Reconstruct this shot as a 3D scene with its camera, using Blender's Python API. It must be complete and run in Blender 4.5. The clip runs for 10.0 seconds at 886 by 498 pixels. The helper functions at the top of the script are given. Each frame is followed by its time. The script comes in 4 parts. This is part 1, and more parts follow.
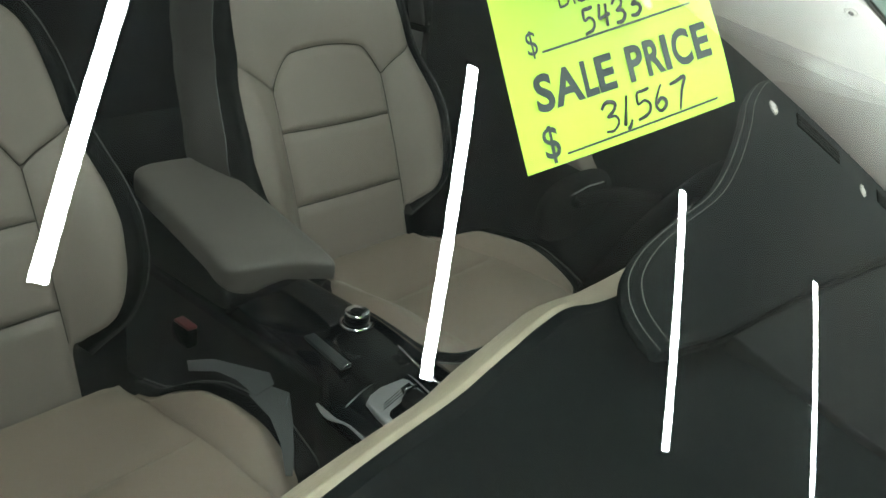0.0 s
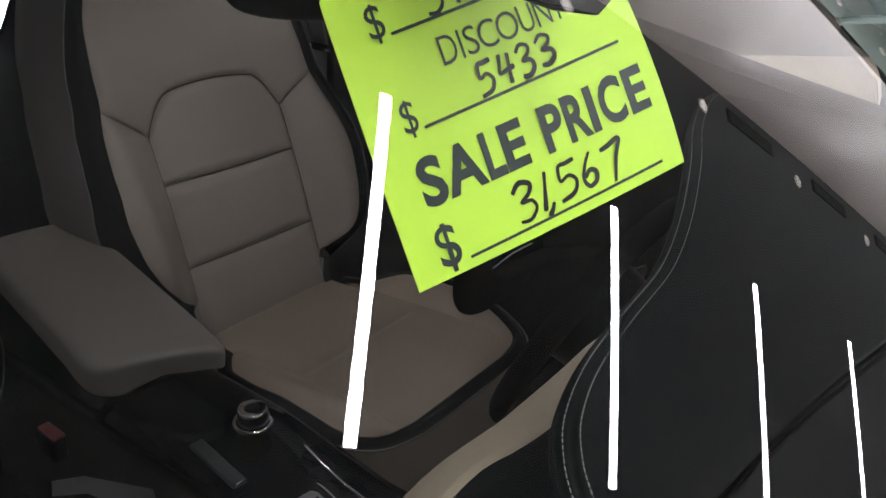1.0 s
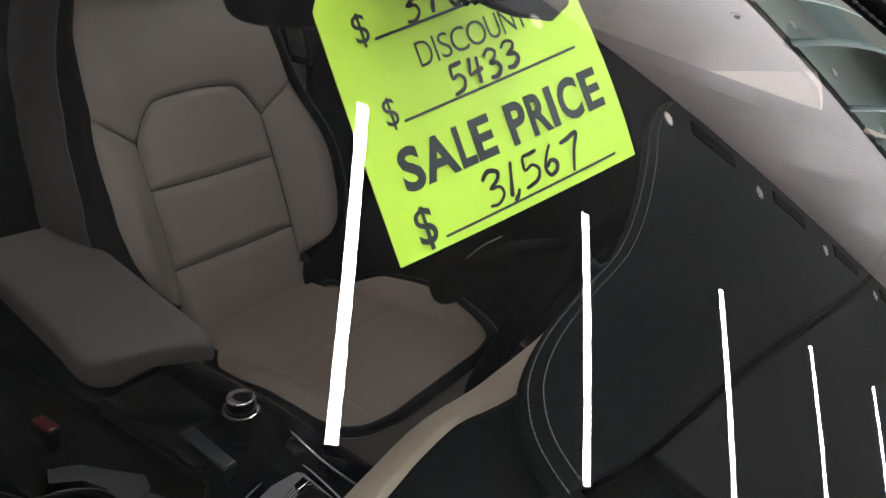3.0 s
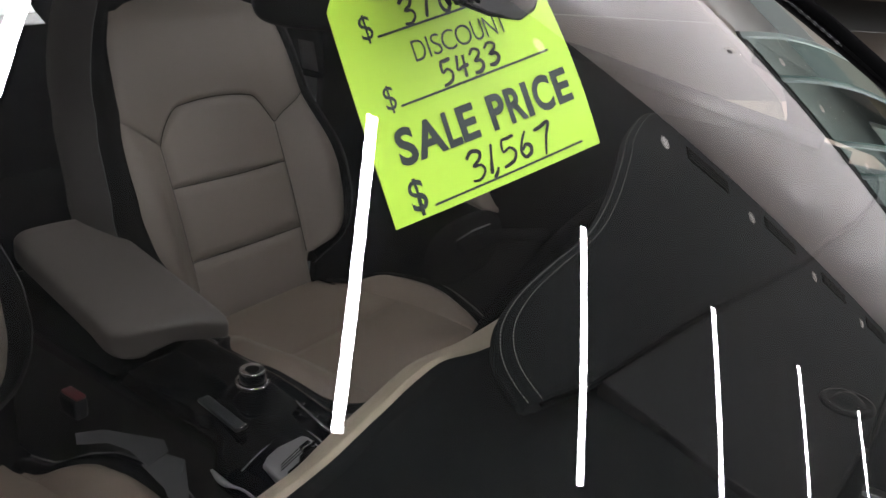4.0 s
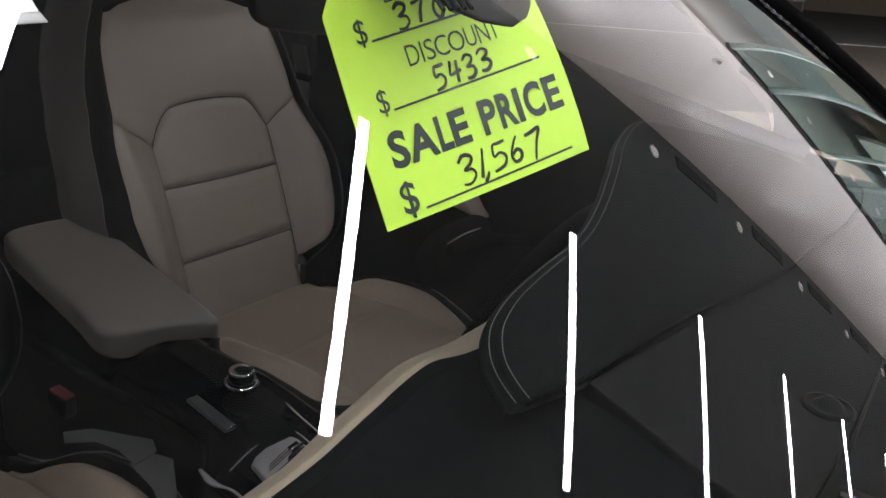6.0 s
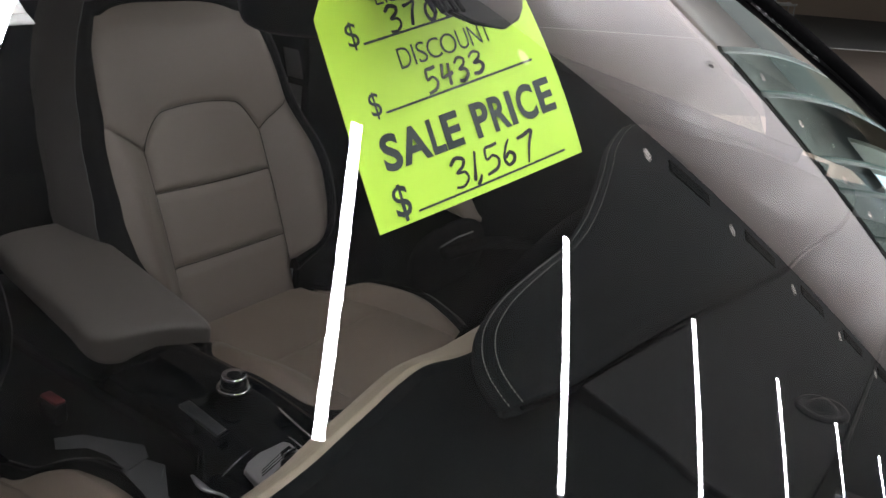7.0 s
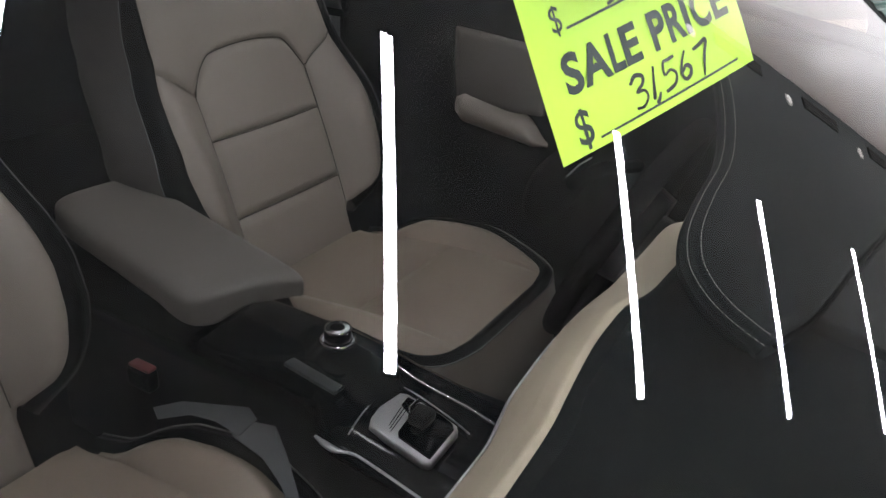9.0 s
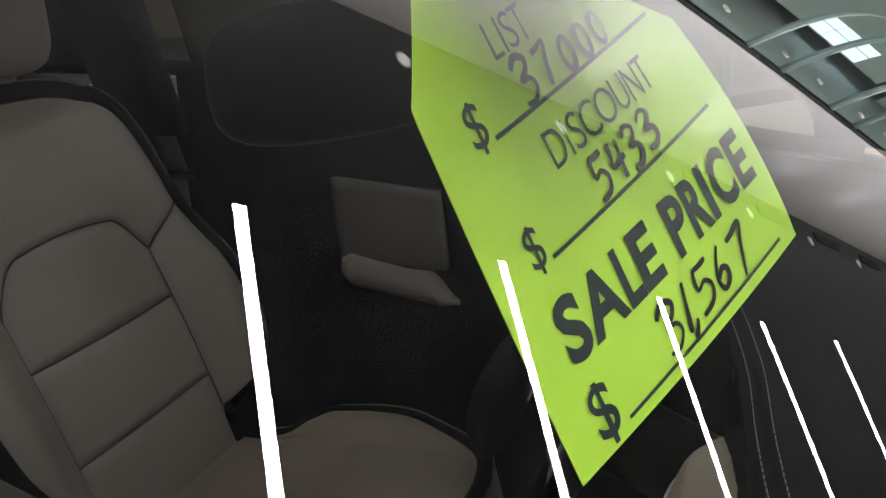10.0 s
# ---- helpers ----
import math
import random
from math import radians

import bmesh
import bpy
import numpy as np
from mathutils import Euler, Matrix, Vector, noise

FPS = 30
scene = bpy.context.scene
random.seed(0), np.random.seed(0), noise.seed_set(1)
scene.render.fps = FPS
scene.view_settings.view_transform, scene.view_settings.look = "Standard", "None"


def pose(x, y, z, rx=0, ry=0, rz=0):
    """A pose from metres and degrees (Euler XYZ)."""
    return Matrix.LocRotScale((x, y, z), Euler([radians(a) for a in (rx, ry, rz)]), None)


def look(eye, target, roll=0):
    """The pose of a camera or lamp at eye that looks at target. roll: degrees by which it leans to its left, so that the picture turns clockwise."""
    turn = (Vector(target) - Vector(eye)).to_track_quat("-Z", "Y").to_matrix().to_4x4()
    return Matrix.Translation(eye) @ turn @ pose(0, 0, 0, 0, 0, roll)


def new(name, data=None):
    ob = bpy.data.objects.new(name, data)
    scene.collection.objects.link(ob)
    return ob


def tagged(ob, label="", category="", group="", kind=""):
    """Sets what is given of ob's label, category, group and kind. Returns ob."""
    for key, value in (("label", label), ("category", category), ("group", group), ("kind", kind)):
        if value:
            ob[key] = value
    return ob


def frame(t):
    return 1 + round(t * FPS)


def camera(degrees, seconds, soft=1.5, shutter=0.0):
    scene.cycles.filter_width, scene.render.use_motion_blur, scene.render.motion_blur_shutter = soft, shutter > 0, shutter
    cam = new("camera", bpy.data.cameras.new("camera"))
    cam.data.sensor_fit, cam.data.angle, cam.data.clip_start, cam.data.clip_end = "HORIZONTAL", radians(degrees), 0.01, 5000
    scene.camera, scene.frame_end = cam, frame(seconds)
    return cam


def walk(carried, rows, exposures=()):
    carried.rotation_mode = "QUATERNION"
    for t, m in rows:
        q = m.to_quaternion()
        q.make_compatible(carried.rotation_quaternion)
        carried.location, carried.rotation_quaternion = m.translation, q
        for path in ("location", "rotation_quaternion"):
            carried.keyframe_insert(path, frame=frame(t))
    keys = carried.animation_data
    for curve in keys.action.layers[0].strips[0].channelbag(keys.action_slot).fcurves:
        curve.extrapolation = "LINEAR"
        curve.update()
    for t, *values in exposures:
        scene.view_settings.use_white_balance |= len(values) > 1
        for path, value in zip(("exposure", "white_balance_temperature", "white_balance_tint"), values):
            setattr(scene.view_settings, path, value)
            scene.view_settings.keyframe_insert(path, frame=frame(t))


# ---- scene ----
cam = camera(56.0, 10.0)
PATH = [
    (0, (-0.7218, 0.0072, 1.2618), (0.7013, 1.1304, 0.4173), 6.67),
    (0.5, (-0.6255, 0.0374, 1.2697), (0.8342, 1.1207, 0.4357), 5.09),
    (1, (-0.5232, 0.1024, 1.2759), (0.9667, 1.1280, 0.4226), 4.12),
    (1.5, (-0.4983, 0.1238, 1.2792), (1.0223, 1.1115, 0.4353), 3.78),
    (2, (-0.5030, 0.1178, 1.2789), (1.0154, 1.1073, 0.4330), 3.78),
    (2.5, (-0.5166, 0.1012, 1.2796), (1.0018, 1.0938, 0.4375), 4.01),
    (3.8, (-0.6790, -0.0094, 1.2839), (0.8863, 0.9831, 0.5324), 5.08),
    (4, (-0.6780, -0.0204, 1.2799), (0.8710, 0.9947, 0.5247), 5.18),
    (4.5, (-0.7033, -0.0380, 1.2792), (0.8306, 0.9886, 0.5090), 5.21),
    (5, (-0.7009, -0.0357, 1.2763), (0.8329, 0.9826, 0.4950), 5.76),
    (5.5, (-0.6931, -0.0268, 1.2811), (0.8595, 0.9805, 0.5229), 6.09),
    (7, (-0.6851, -0.0249, 1.2786), (0.8939, 0.9633, 0.5506), 6.18),
    (7.5, (-0.6862, -0.0215, 1.2816), (0.8946, 0.9656, 0.5558), 6.27),
    (8, (-0.6680, 0.0139, 1.2675), (0.9002, 0.9878, 0.4980), 5.07),
    (8.5, (-0.7275, 0.0681, 1.2599), (0.8184, 0.9970, 0.3953), 4.91),
    (8.8, (-0.7657, 0.1023, 1.2507), (0.7758, 1.0123, 0.3587), 4.14),
    (9, (-0.7205, 0.1495, 1.2449), (0.8329, 1.0549, 0.3690), 2.77),
    (9.5, (-0.5556, 0.2614, 1.2420), (1.0784, 1.1002, 0.4505), -2.60),
    (10, (-0.4625, 0.3165, 1.2490), (1.2937, 1.0165, 0.5965), -2.59),
]
EXPOSURES = ((0.0, 2.30, 6400, -12), (0.3, 2.1, 6450, -2), (0.5, 1.8, 6500, 8), (1.0, 1.38, 6500, 13), (1.5, 1.38, 6500, 11), (2.5, 1.42, 6500, 13), (4.0, 1.42, 6500, 13), (5.5, 1.42, 6500, 13), (7.5, 1.44, 6500, 13), (8.5, 1.50, 6500, 13), (9.0, 1.94, 6350, 11), (9.5, 1.5, 6500, 11), (10.0, 1.0, 6500, 8))

walk(cam, [(t, look(eye, target, roll)) for t, eye, target, roll in PATH], EXPOSURES)

# ---------------------------------------------------------------- light
STRIP, SPOT_W = 45.0, 22.0
world = bpy.data.worlds.new("indoor")
scene.world = world
world.use_nodes = True
world.node_tree.nodes["Background"].inputs[0].default_value = (0.5, 0.55, 0.6, 1)
world.node_tree.nodes["Background"].inputs[1].default_value = 0.05

# ---------------------------------------------------------------- helpers
def thing(name, label, category, at=(0, 0, 0), group="", kind=""):
    ob = new(name)
    ob.location = at
    ob.empty_display_size = 0.1
    return tagged(ob, label, category, group, kind)


def mesh_of(name, bm, material, smooth=True):
    me = bpy.data.meshes.new(name)
    bmesh.ops.recalc_face_normals(bm, faces=bm.faces)
    bm.to_mesh(me)
    bm.free()
    for p in me.polygons:
        p.use_smooth = smooth
    if material:
        me.materials.append(material)
    return me


def part(name, bm, material, parent, label="", smooth=True):
    """One mesh object under a thing or a part; the bmesh is in world places."""
    ob = new(name, mesh_of(name, bm, material, smooth))
    ob.parent = parent
    m = Matrix.Identity(4) if parent.parent else Matrix.Translation(parent.location)
    ob.matrix_parent_inverse = m.inverted()
    return tagged(ob, label)


def whole(name, bm, material, label, category, group="", kind="", smooth=True):
    return tagged(new(name, mesh_of(name, bm, material, smooth)), label, category, group, kind)


def grid(fn, nu, nv, close_u=False):
    """A surface fn(u, v), u and v from 0 to 1."""
    bm = bmesh.new()
    rows = [[bm.verts.new(fn(i / nu, j / nv)) for i in range(nu + (0 if close_u else 1))] for j in range(nv + 1)]
    n = nu if close_u else nu
    for j in range(nv):
        for i in range(n):
            k = (i + 1) % len(rows[j])
            bm.faces.new((rows[j][i], rows[j][k], rows[j + 1][k], rows[j + 1][i]))
    return bm


def thicken(bm, d):
    bmesh.ops.recalc_face_normals(bm, faces=bm.faces)
    bmesh.ops.solidify(bm, geom=bm.faces[:], thickness=d)
    return bm


def rbox(cx, cy, cz, sx, sy, sz, r=0.01, seg=3, m=None):
    """A box with rounded edges, centre and full sizes."""
    bm = bmesh.new()
    bmesh.ops.create_cube(bm, size=1)
    bmesh.ops.scale(bm, vec=(sx, sy, sz), verts=bm.verts)
    if r:
        bmesh.ops.bevel(bm, geom=bm.edges[:], offset=r, segments=seg, profile=0.5, affect="EDGES")
    if m:
        bmesh.ops.transform(bm, matrix=m, verts=bm.verts)
    bmesh.ops.translate(bm, vec=(cx, cy, cz), verts=bm.verts)
    return bm


def slab(outline, z0, z1, r=0.0, seg=2):
    """An upright prism over a flat outline, with its upper edge rounded."""
    bm = bmesh.new()
    lo = [bm.verts.new((x, y, z0)) for x, y in outline]
    bm.faces.new(lo)
    top = bmesh.ops.extrude_face_region(bm, geom=bm.faces[:])["geom"]
    bmesh.ops.translate(bm, vec=(0, 0, z1 - z0), verts=[g for g in top if isinstance(g, bmesh.types.BMVert)])
    if r:
        edges = [e for e in bm.edges if all(abs(v.co.z - z1) < 1e-6 for v in e.verts)]
        bmesh.ops.bevel(bm, geom=edges, offset=r, segments=seg, profile=0.5, affect="EDGES")
    return bm


def tube(points, radius, sides=8, flat=1.0, closed=False, up=(0, 0, 1)):
    """A round or flattened bar along points."""
    pts = [Vector(p) for p in points]
    bm = bmesh.new()
    rings = []
    n = len(pts)
    for i, p in enumerate(pts):
        a = pts[(i - 1) % n] if closed or i else pts[0]
        b = pts[(i + 1) % n] if closed or i < n - 1 else pts[-1]
        t = (b - a).normalized()
        s = t.cross(Vector(up))
        s = s.normalized() if s.length > 1e-4 else Vector((1, 0, 0))
        w = s.cross(t)
        rr = radius(i / (n - 1)) if callable(radius) else radius
        rings.append([bm.verts.new(p + rr * (math.cos(k) * s + flat * math.sin(k) * w)) for k in [2 * math.pi * j / sides for j in range(sides)]])
    for i in range(n if closed else n - 1):
        q, r = rings[i], rings[(i + 1) % n]
        for j in range(sides):
            bm.faces.new((q[j], q[(j + 1) % sides], r[(j + 1) % sides], r[j]))
    if not closed:
        bm.faces.new(rings[0][::-1])
        bm.faces.new(rings[-1])
    return bm


def curve_through(points, n):
    """n + 1 places along a smooth line through the points (Catmull-Rom)."""
    pts = [Vector(p) for p in points]
    out = []
    for k in range(n + 1):
        s = k / n * (len(pts) - 1)
        i = min(int(s), len(pts) - 2)
        t = s - i
        p0, p1, p2, p3 = pts[max(i - 1, 0)], pts[i], pts[i + 1], pts[min(i + 2, len(pts) - 1)]
        out.append(0.5 * (2 * p1 + (p2 - p0) * t + (2 * p0 - 5 * p1 + 4 * p2 - p3) * t * t + (3 * p1 - p0 - 3 * p2 + p3) * t ** 3))
    return out


def lathe(profile, at, axis=(0, 0, 1), sides=32):
    """A turned shape: profile of (radius, height) about an axis."""
    q = Vector((0, 0, 1)).rotation_difference(Vector(axis)).to_matrix()
    o = Vector(at)
    n = len(profile) - 1
    bm = bmesh.new()
    rows = [[bm.verts.new(o + q @ Vector((r * math.cos(a), r * math.sin(a), h))) for a in [2 * math.pi * k / sides for k in range(sides)]] for r, h in profile]
    for j in range(n):
        for i in range(sides):
            bm.faces.new((rows[j][i], rows[j][(i + 1) % sides], rows[j + 1][(i + 1) % sides], rows[j + 1][i]))
    for row in (rows[0], rows[-1]):
        if (row[0].co - row[1].co).length > 1e-5:
            bm.faces.new(row)
    return bm


def smooth(a, b, x):
    t = min(max((x - a) / (b - a), 0), 1)
    return t * t * (3 - 2 * t)


# ---------------------------------------------------------------- materials
def material(name, colour, rough=0.5, metal=0.0, vary=0.12, scale=8.0, grain=400.0, bump=0.0, bump_scale=None, sheen=0.0, coat=0.0, spec=0.5):
    """A surface with slow changes of tone, a fine grain and relief."""
    m = bpy.data.materials.new(name)
    m.use_nodes = True
    nt = m.node_tree
    b = nt.nodes["Principled BSDF"]
    b.inputs["Roughness"].default_value = rough
    b.inputs["Metallic"].default_value = metal
    b.inputs["Specular IOR Level"].default_value = spec
    b.inputs["Coat Weight"].default_value = coat
    b.inputs["Coat Roughness"].default_value = 0.08
    b.inputs["Sheen Weight"].default_value = sheen
    tc = nt.nodes.new("ShaderNodeTexCoord")
    n1 = nt.nodes.new("ShaderNodeTexNoise")
    n1.inputs["Scale"].default_value = scale
    n1.inputs["Detail"].default_value = 4
    n2 = nt.nodes.new("ShaderNodeTexNoise")
    n2.inputs["Scale"].default_value = grain
    n2.inputs["Detail"].default_value = 3
    for n in (n1, n2):
        nt.links.new(tc.outputs["Object"], n.inputs["Vector"])
    add = nt.nodes.new("ShaderNodeMath")
    add.operation = "MULTIPLY_ADD"
    add.inputs[1].default_value = 0.6
    nt.links.new(n1.outputs["Fac"], add.inputs[0])
    mul = nt.nodes.new("ShaderNodeMath")
    mul.operation = "MULTIPLY"
    mul.inputs[1].default_value = 0.4
    nt.links.new(n2.outputs["Fac"], mul.inputs[0])
    nt.links.new(mul.outputs[0], add.inputs[2])
    mix = nt.nodes.new("ShaderNodeMix")
    mix.data_type = "RGBA"
    lo = [c * (1 - vary) for c in colour]
    hi = [min(c * (1 + vary), 1) for c in colour]
    mix.inputs[6].default_value = (*lo, 1)
    mix.inputs[7].default_value = (*hi, 1)
    nt.links.new(add.outputs[0], mix.inputs[0])
    nt.links.new(mix.outputs[2], b.inputs["Base Color"])
    if rough > 0.06:
        rr = nt.nodes.new("ShaderNodeMapRange")
        rr.inputs[3].default_value = rough * 0.85
        rr.inputs[4].default_value = min(rough * 1.15, 1)
        nt.links.new(n1.outputs["Fac"], rr.inputs[0])
        nt.links.new(rr.outputs[0], b.inputs["Roughness"])
    if bump:
        bp = nt.nodes.new("ShaderNodeBump")
        bp.inputs["Strength"].default_value = bump
        bp.inputs["Distance"].default_value = 0.001
        if bump_scale:
            vo = nt.nodes.new("ShaderNodeTexVoronoi")
            vo.inputs["Scale"].default_value = bump_scale
            nt.links.new(tc.outputs["Object"], vo.inputs["Vector"])
            nt.links.new(vo.outputs["Distance"], bp.inputs["Height"])
        else:
            nt.links.new(n2.outputs["Fac"], bp.inputs["Height"])
        nt.links.new(bp.outputs["Normal"], b.inputs["Normal"])
    return m


def glowing(name, colour, strength, base=0.8):
    m = bpy.data.materials.new(name)
    m.use_nodes = True
    b = m.node_tree.nodes["Principled BSDF"]
    b.inputs["Base Color"].default_value = (base, base, base, 1)
    b.inputs["Emission Color"].default_value = (*colour, 1)
    b.inputs["Emission Strength"].default_value = strength
    return m


def pane_material(name, tint, gloss=1.9, haze=0.0, floor=0.04):
    """Clear glass: see-through, with a mirror that grows towards grazing view."""
    m = bpy.data.materials.new(name)
    m.use_nodes = True
    nt = m.node_tree
    nt.nodes.remove(nt.nodes["Principled BSDF"])
    out = nt.nodes["Material Output"]
    tr = nt.nodes.new("ShaderNodeBsdfTransparent")
    tr.inputs["Color"].default_value = (*tint, 1)
    gl = nt.nodes.new("ShaderNodeBsdfGlossy")
    gl.inputs["Roughness"].default_value = 0.0
    gl.inputs["Color"].default_value = (1, 1, 1, 1)
    lw = nt.nodes.new("ShaderNodeLayerWeight")
    lw.inputs["Blend"].default_value = 0.5
    pw = nt.nodes.new("ShaderNodeMath")
    pw.operation = "POWER"
    pw.inputs[1].default_value = 5.0
    nt.links.new(lw.outputs["Facing"], pw.inputs[0])
    sc = nt.nodes.new("ShaderNodeMath")
    sc.operation = "MULTIPLY_ADD"
    sc.inputs[1].default_value = 0.96
    sc.inputs[2].default_value = floor
    nt.links.new(pw.outputs[0], sc.inputs[0])
    tw = nt.nodes.new("ShaderNodeMath")
    tw.operation = "MULTIPLY"
    tw.use_clamp = True
    tw.inputs[1].default_value = gloss
    nt.links.new(sc.outputs[0], tw.inputs[0])
    base = tr
    # Faint diffuse veil added to the glass to lift the blacks behind it.
    if haze:
        df = nt.nodes.new("ShaderNodeBsdfDiffuse")
        df.inputs["Color"].default_value = (0.6, 0.6, 0.6, 1)
        no = nt.nodes.new("ShaderNodeTexNoise")
        no.inputs["Scale"].default_value = 3.0
        no.inputs["Detail"].default_value = 6.0
        dm = nt.nodes.new("ShaderNodeMath")
        dm.operation = "MULTIPLY"
        dm.inputs[1].default_value = 2 * haze
        nt.links.new(no.outputs["Fac"], dm.inputs[0])
        base = nt.nodes.new("ShaderNodeMixShader")
        nt.links.new(dm.outputs[0], base.inputs[0])
        nt.links.new(tr.outputs[0], base.inputs[1])
        nt.links.new(df.outputs[0], base.inputs[2])
    mix = nt.nodes.new("ShaderNodeMixShader")
    nt.links.new(tw.outputs[0], mix.inputs[0])
    nt.links.new(base.outputs[0], mix.inputs[1])
    nt.links.new(gl.outputs[0], mix.inputs[2])
    nt.links.new(mix.outputs[0], out.inputs["Surface"])
    return m


def clear_material(name):
    m = bpy.data.materials.new(name)
    m.use_nodes = True
    nt = m.node_tree
    nt.nodes.remove(nt.nodes["Principled BSDF"])
    tr = nt.nodes.new("ShaderNodeBsdfTransparent")
    nt.links.new(tr.outputs[0], nt.nodes["Material Output"].inputs["Surface"])
    return m


# Near-black colour that paints the shadow in the joint before the cowl.
GAP_SHADE = material("gap_shade", (0.0003, 0.0003, 0.0003), 0.9, spec=0.0, vary=0.1)
BEIGE = material("beige_leather", (0.116, 0.096, 0.081), 0.55, spec=0.3, vary=0.13, scale=9, grain=900, bump=0.25, bump_scale=700)
CUSHION = material("tan_cushion_leather", (0.125, 0.097, 0.076), 0.55, spec=0.3, vary=0.16, scale=9, grain=900, bump=0.25, bump_scale=700)
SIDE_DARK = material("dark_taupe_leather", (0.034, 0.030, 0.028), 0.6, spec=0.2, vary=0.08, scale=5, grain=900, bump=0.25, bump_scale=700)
BELT = material("grey_belt_webbing", (0.035, 0.035, 0.036), 0.8, vary=0.1, grain=1200, bump=0.4)
TYRE = material("tyre_rubber", (0.02, 0.02, 0.02), 0.8, vary=0.15)
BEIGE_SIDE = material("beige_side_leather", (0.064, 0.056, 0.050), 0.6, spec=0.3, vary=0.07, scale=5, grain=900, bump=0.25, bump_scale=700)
BEIGE_TRIM = material("beige_dash_leather", (0.168, 0.139, 0.104), 0.55, spec=0.3, vary=0.06, scale=6, grain=900, bump=0.2, bump_scale=800)
BLACK_LEATHER = material("black_leather", (0.0020, 0.0020, 0.0021), 0.6, spec=0.05, vary=0.15, scale=6, grain=900, bump=0.3, bump_scale=800)
DASH = material("dark_dash_skin", (0.0032, 0.0038, 0.0041), 0.75, spec=0.01, vary=0.12, scale=5, grain=1200, bump=0.10, bump_scale=900)
DASH_SOFT = material("dark_dash_leather", (0.0030, 0.0034, 0.0037), 0.7, spec=0.02, vary=0.12, scale=4, grain=1200, bump=0.10, bump_scale=900)
BLACK_PLASTIC = material("black_plastic", (0.0012, 0.0016, 0.0019), 0.5, spec=0.05, vary=0.15, scale=6, grain=900, bump=0.15)
# Black leather set darker still for the dim light under the cowl.
WHEEL = material("dimmed_black_leather", (0.002, 0.002, 0.002), 0.8, spec=0.01, vary=0.2, bump=0.2)
PIANO = material("gloss_black", (0.0010, 0.0014, 0.0018), 0.10, vary=0.1, spec=0.04)
VENT = material("vent_slats", (0.030, 0.030, 0.032), 0.6, vary=0.1)
CHROME = material("chrome", (0.7, 0.7, 0.72), 0.12, metal=1.0, vary=0.05)
SATIN = material("satin_metal", (0.28, 0.28, 0.30), 0.35, metal=1.0, vary=0.08)
GRAPHITE = material("graphite_panel", (0.06, 0.063, 0.068), 0.35, vary=0.1)
RED = material("red_plastic", (0.075, 0.010, 0.011), 0.5, vary=0.1)
WELT = material("grey_welt", (0.052, 0.051, 0.049), 0.7, vary=0.1)
BRIGHT = material("bright_metal", (0.26, 0.255, 0.265), 0.45, metal=0.85, vary=0.08, scale=40)
SEAM = material("dark_seam", (0.040, 0.034, 0.030), 0.8, spec=0.05, vary=0.1)
STITCH = material("grey_thread", (0.16, 0.16, 0.155), 0.7, vary=0.1)
TAG = material("lime_card", (0.60, 0.95, 0.082), 0.45, vary=0.025, scale=6, grain=700, bump=0.05)
PRINT = material("dark_print", (0.022, 0.037, 0.033), 0.45, vary=0.1)
MARKER = material("black_marker", (0.007, 0.007, 0.008), 0.35, vary=0.2, scale=120)
PAPER = material("grey_sheet", (0.022, 0.022, 0.023), 0.5, vary=0.05)
PAPER_WHITE = material("white_paper", (0.78, 0.78, 0.77), 0.6, vary=0.03)
PAPER_FOLD = material("shaded_paper", (0.36, 0.36, 0.36), 0.6, vary=0.04)
COVER = material("dark_grey_cover", (0.010, 0.010, 0.011), 0.45, spec=0.2, vary=0.1, bump=0.1)
PAINT = material("grey_car_paint", (0.30, 0.31, 0.33), 0.25, vary=0.04, coat=1.0)
RUBBER = material("black_rubber", (0.0012, 0.0012, 0.0013), 0.7, spec=0.01, vary=0.15)
CLOTH = material("dark_cabin_cloth", (0.0042, 0.0044, 0.0047), 0.9, spec=0.02, vary=0.12, grain=1500, bump=0.3)
HEADLINER = material("grey_headliner", (0.30, 0.30, 0.30), 0.9, vary=0.06, grain=1200, bump=0.2)
PILLAR = material("grey_pillar_trim", (0.20, 0.20, 0.20), 0.6, vary=0.06)
CARPET = material("grey_carpet", (0.17, 0.165, 0.165), 0.95, vary=0.25, scale=3, grain=250, bump=0.6)
TILE = material("beige_tile", (0.64, 0.51, 0.42), 0.45, vary=0.06, scale=1.5, grain=80)
WOOD = material("brown_floor", (0.13, 0.102, 0.088), 0.5, vary=0.25, scale=2, grain=60)
DARK_CEIL = material("charcoal_ceiling", (0.108, 0.127, 0.140), 0.9, vary=0.15, scale=0.6, grain=30)
WHITE_WALL = material("white_wall", (0.67, 0.675, 0.71), 0.7, vary=0.03, scale=0.5, grain=5)
GREY_WALL = material("grey_wall", (0.38, 0.37, 0.36), 0.8, vary=0.08, scale=0.4, grain=40)
TAN_WALL = material("tan_wall", (0.45, 0.36, 0.29), 0.8, vary=0.08, scale=0.4, grain=40)
POST = material("pale_post", (0.32, 0.40, 0.40), 0.5, vary=0.06)
FRAME_DARK = material("dark_window_frame", (0.02, 0.025, 0.025), 0.6, spec=0.2, vary=0.1)
WHITE_METAL = material("white_metal", (0.75, 0.75, 0.75), 0.4, vary=0.04)
TUBE_GLOW = glowing("strip_light", (0.97, 0.985, 1.0), STRIP)
SPOT_GLOW = glowing("spot_light", (1.0, 0.97, 0.94), 0.52)
SKY_GLOW = glowing("window_daylight", (0.62, 0.82, 1.0), 0.8)
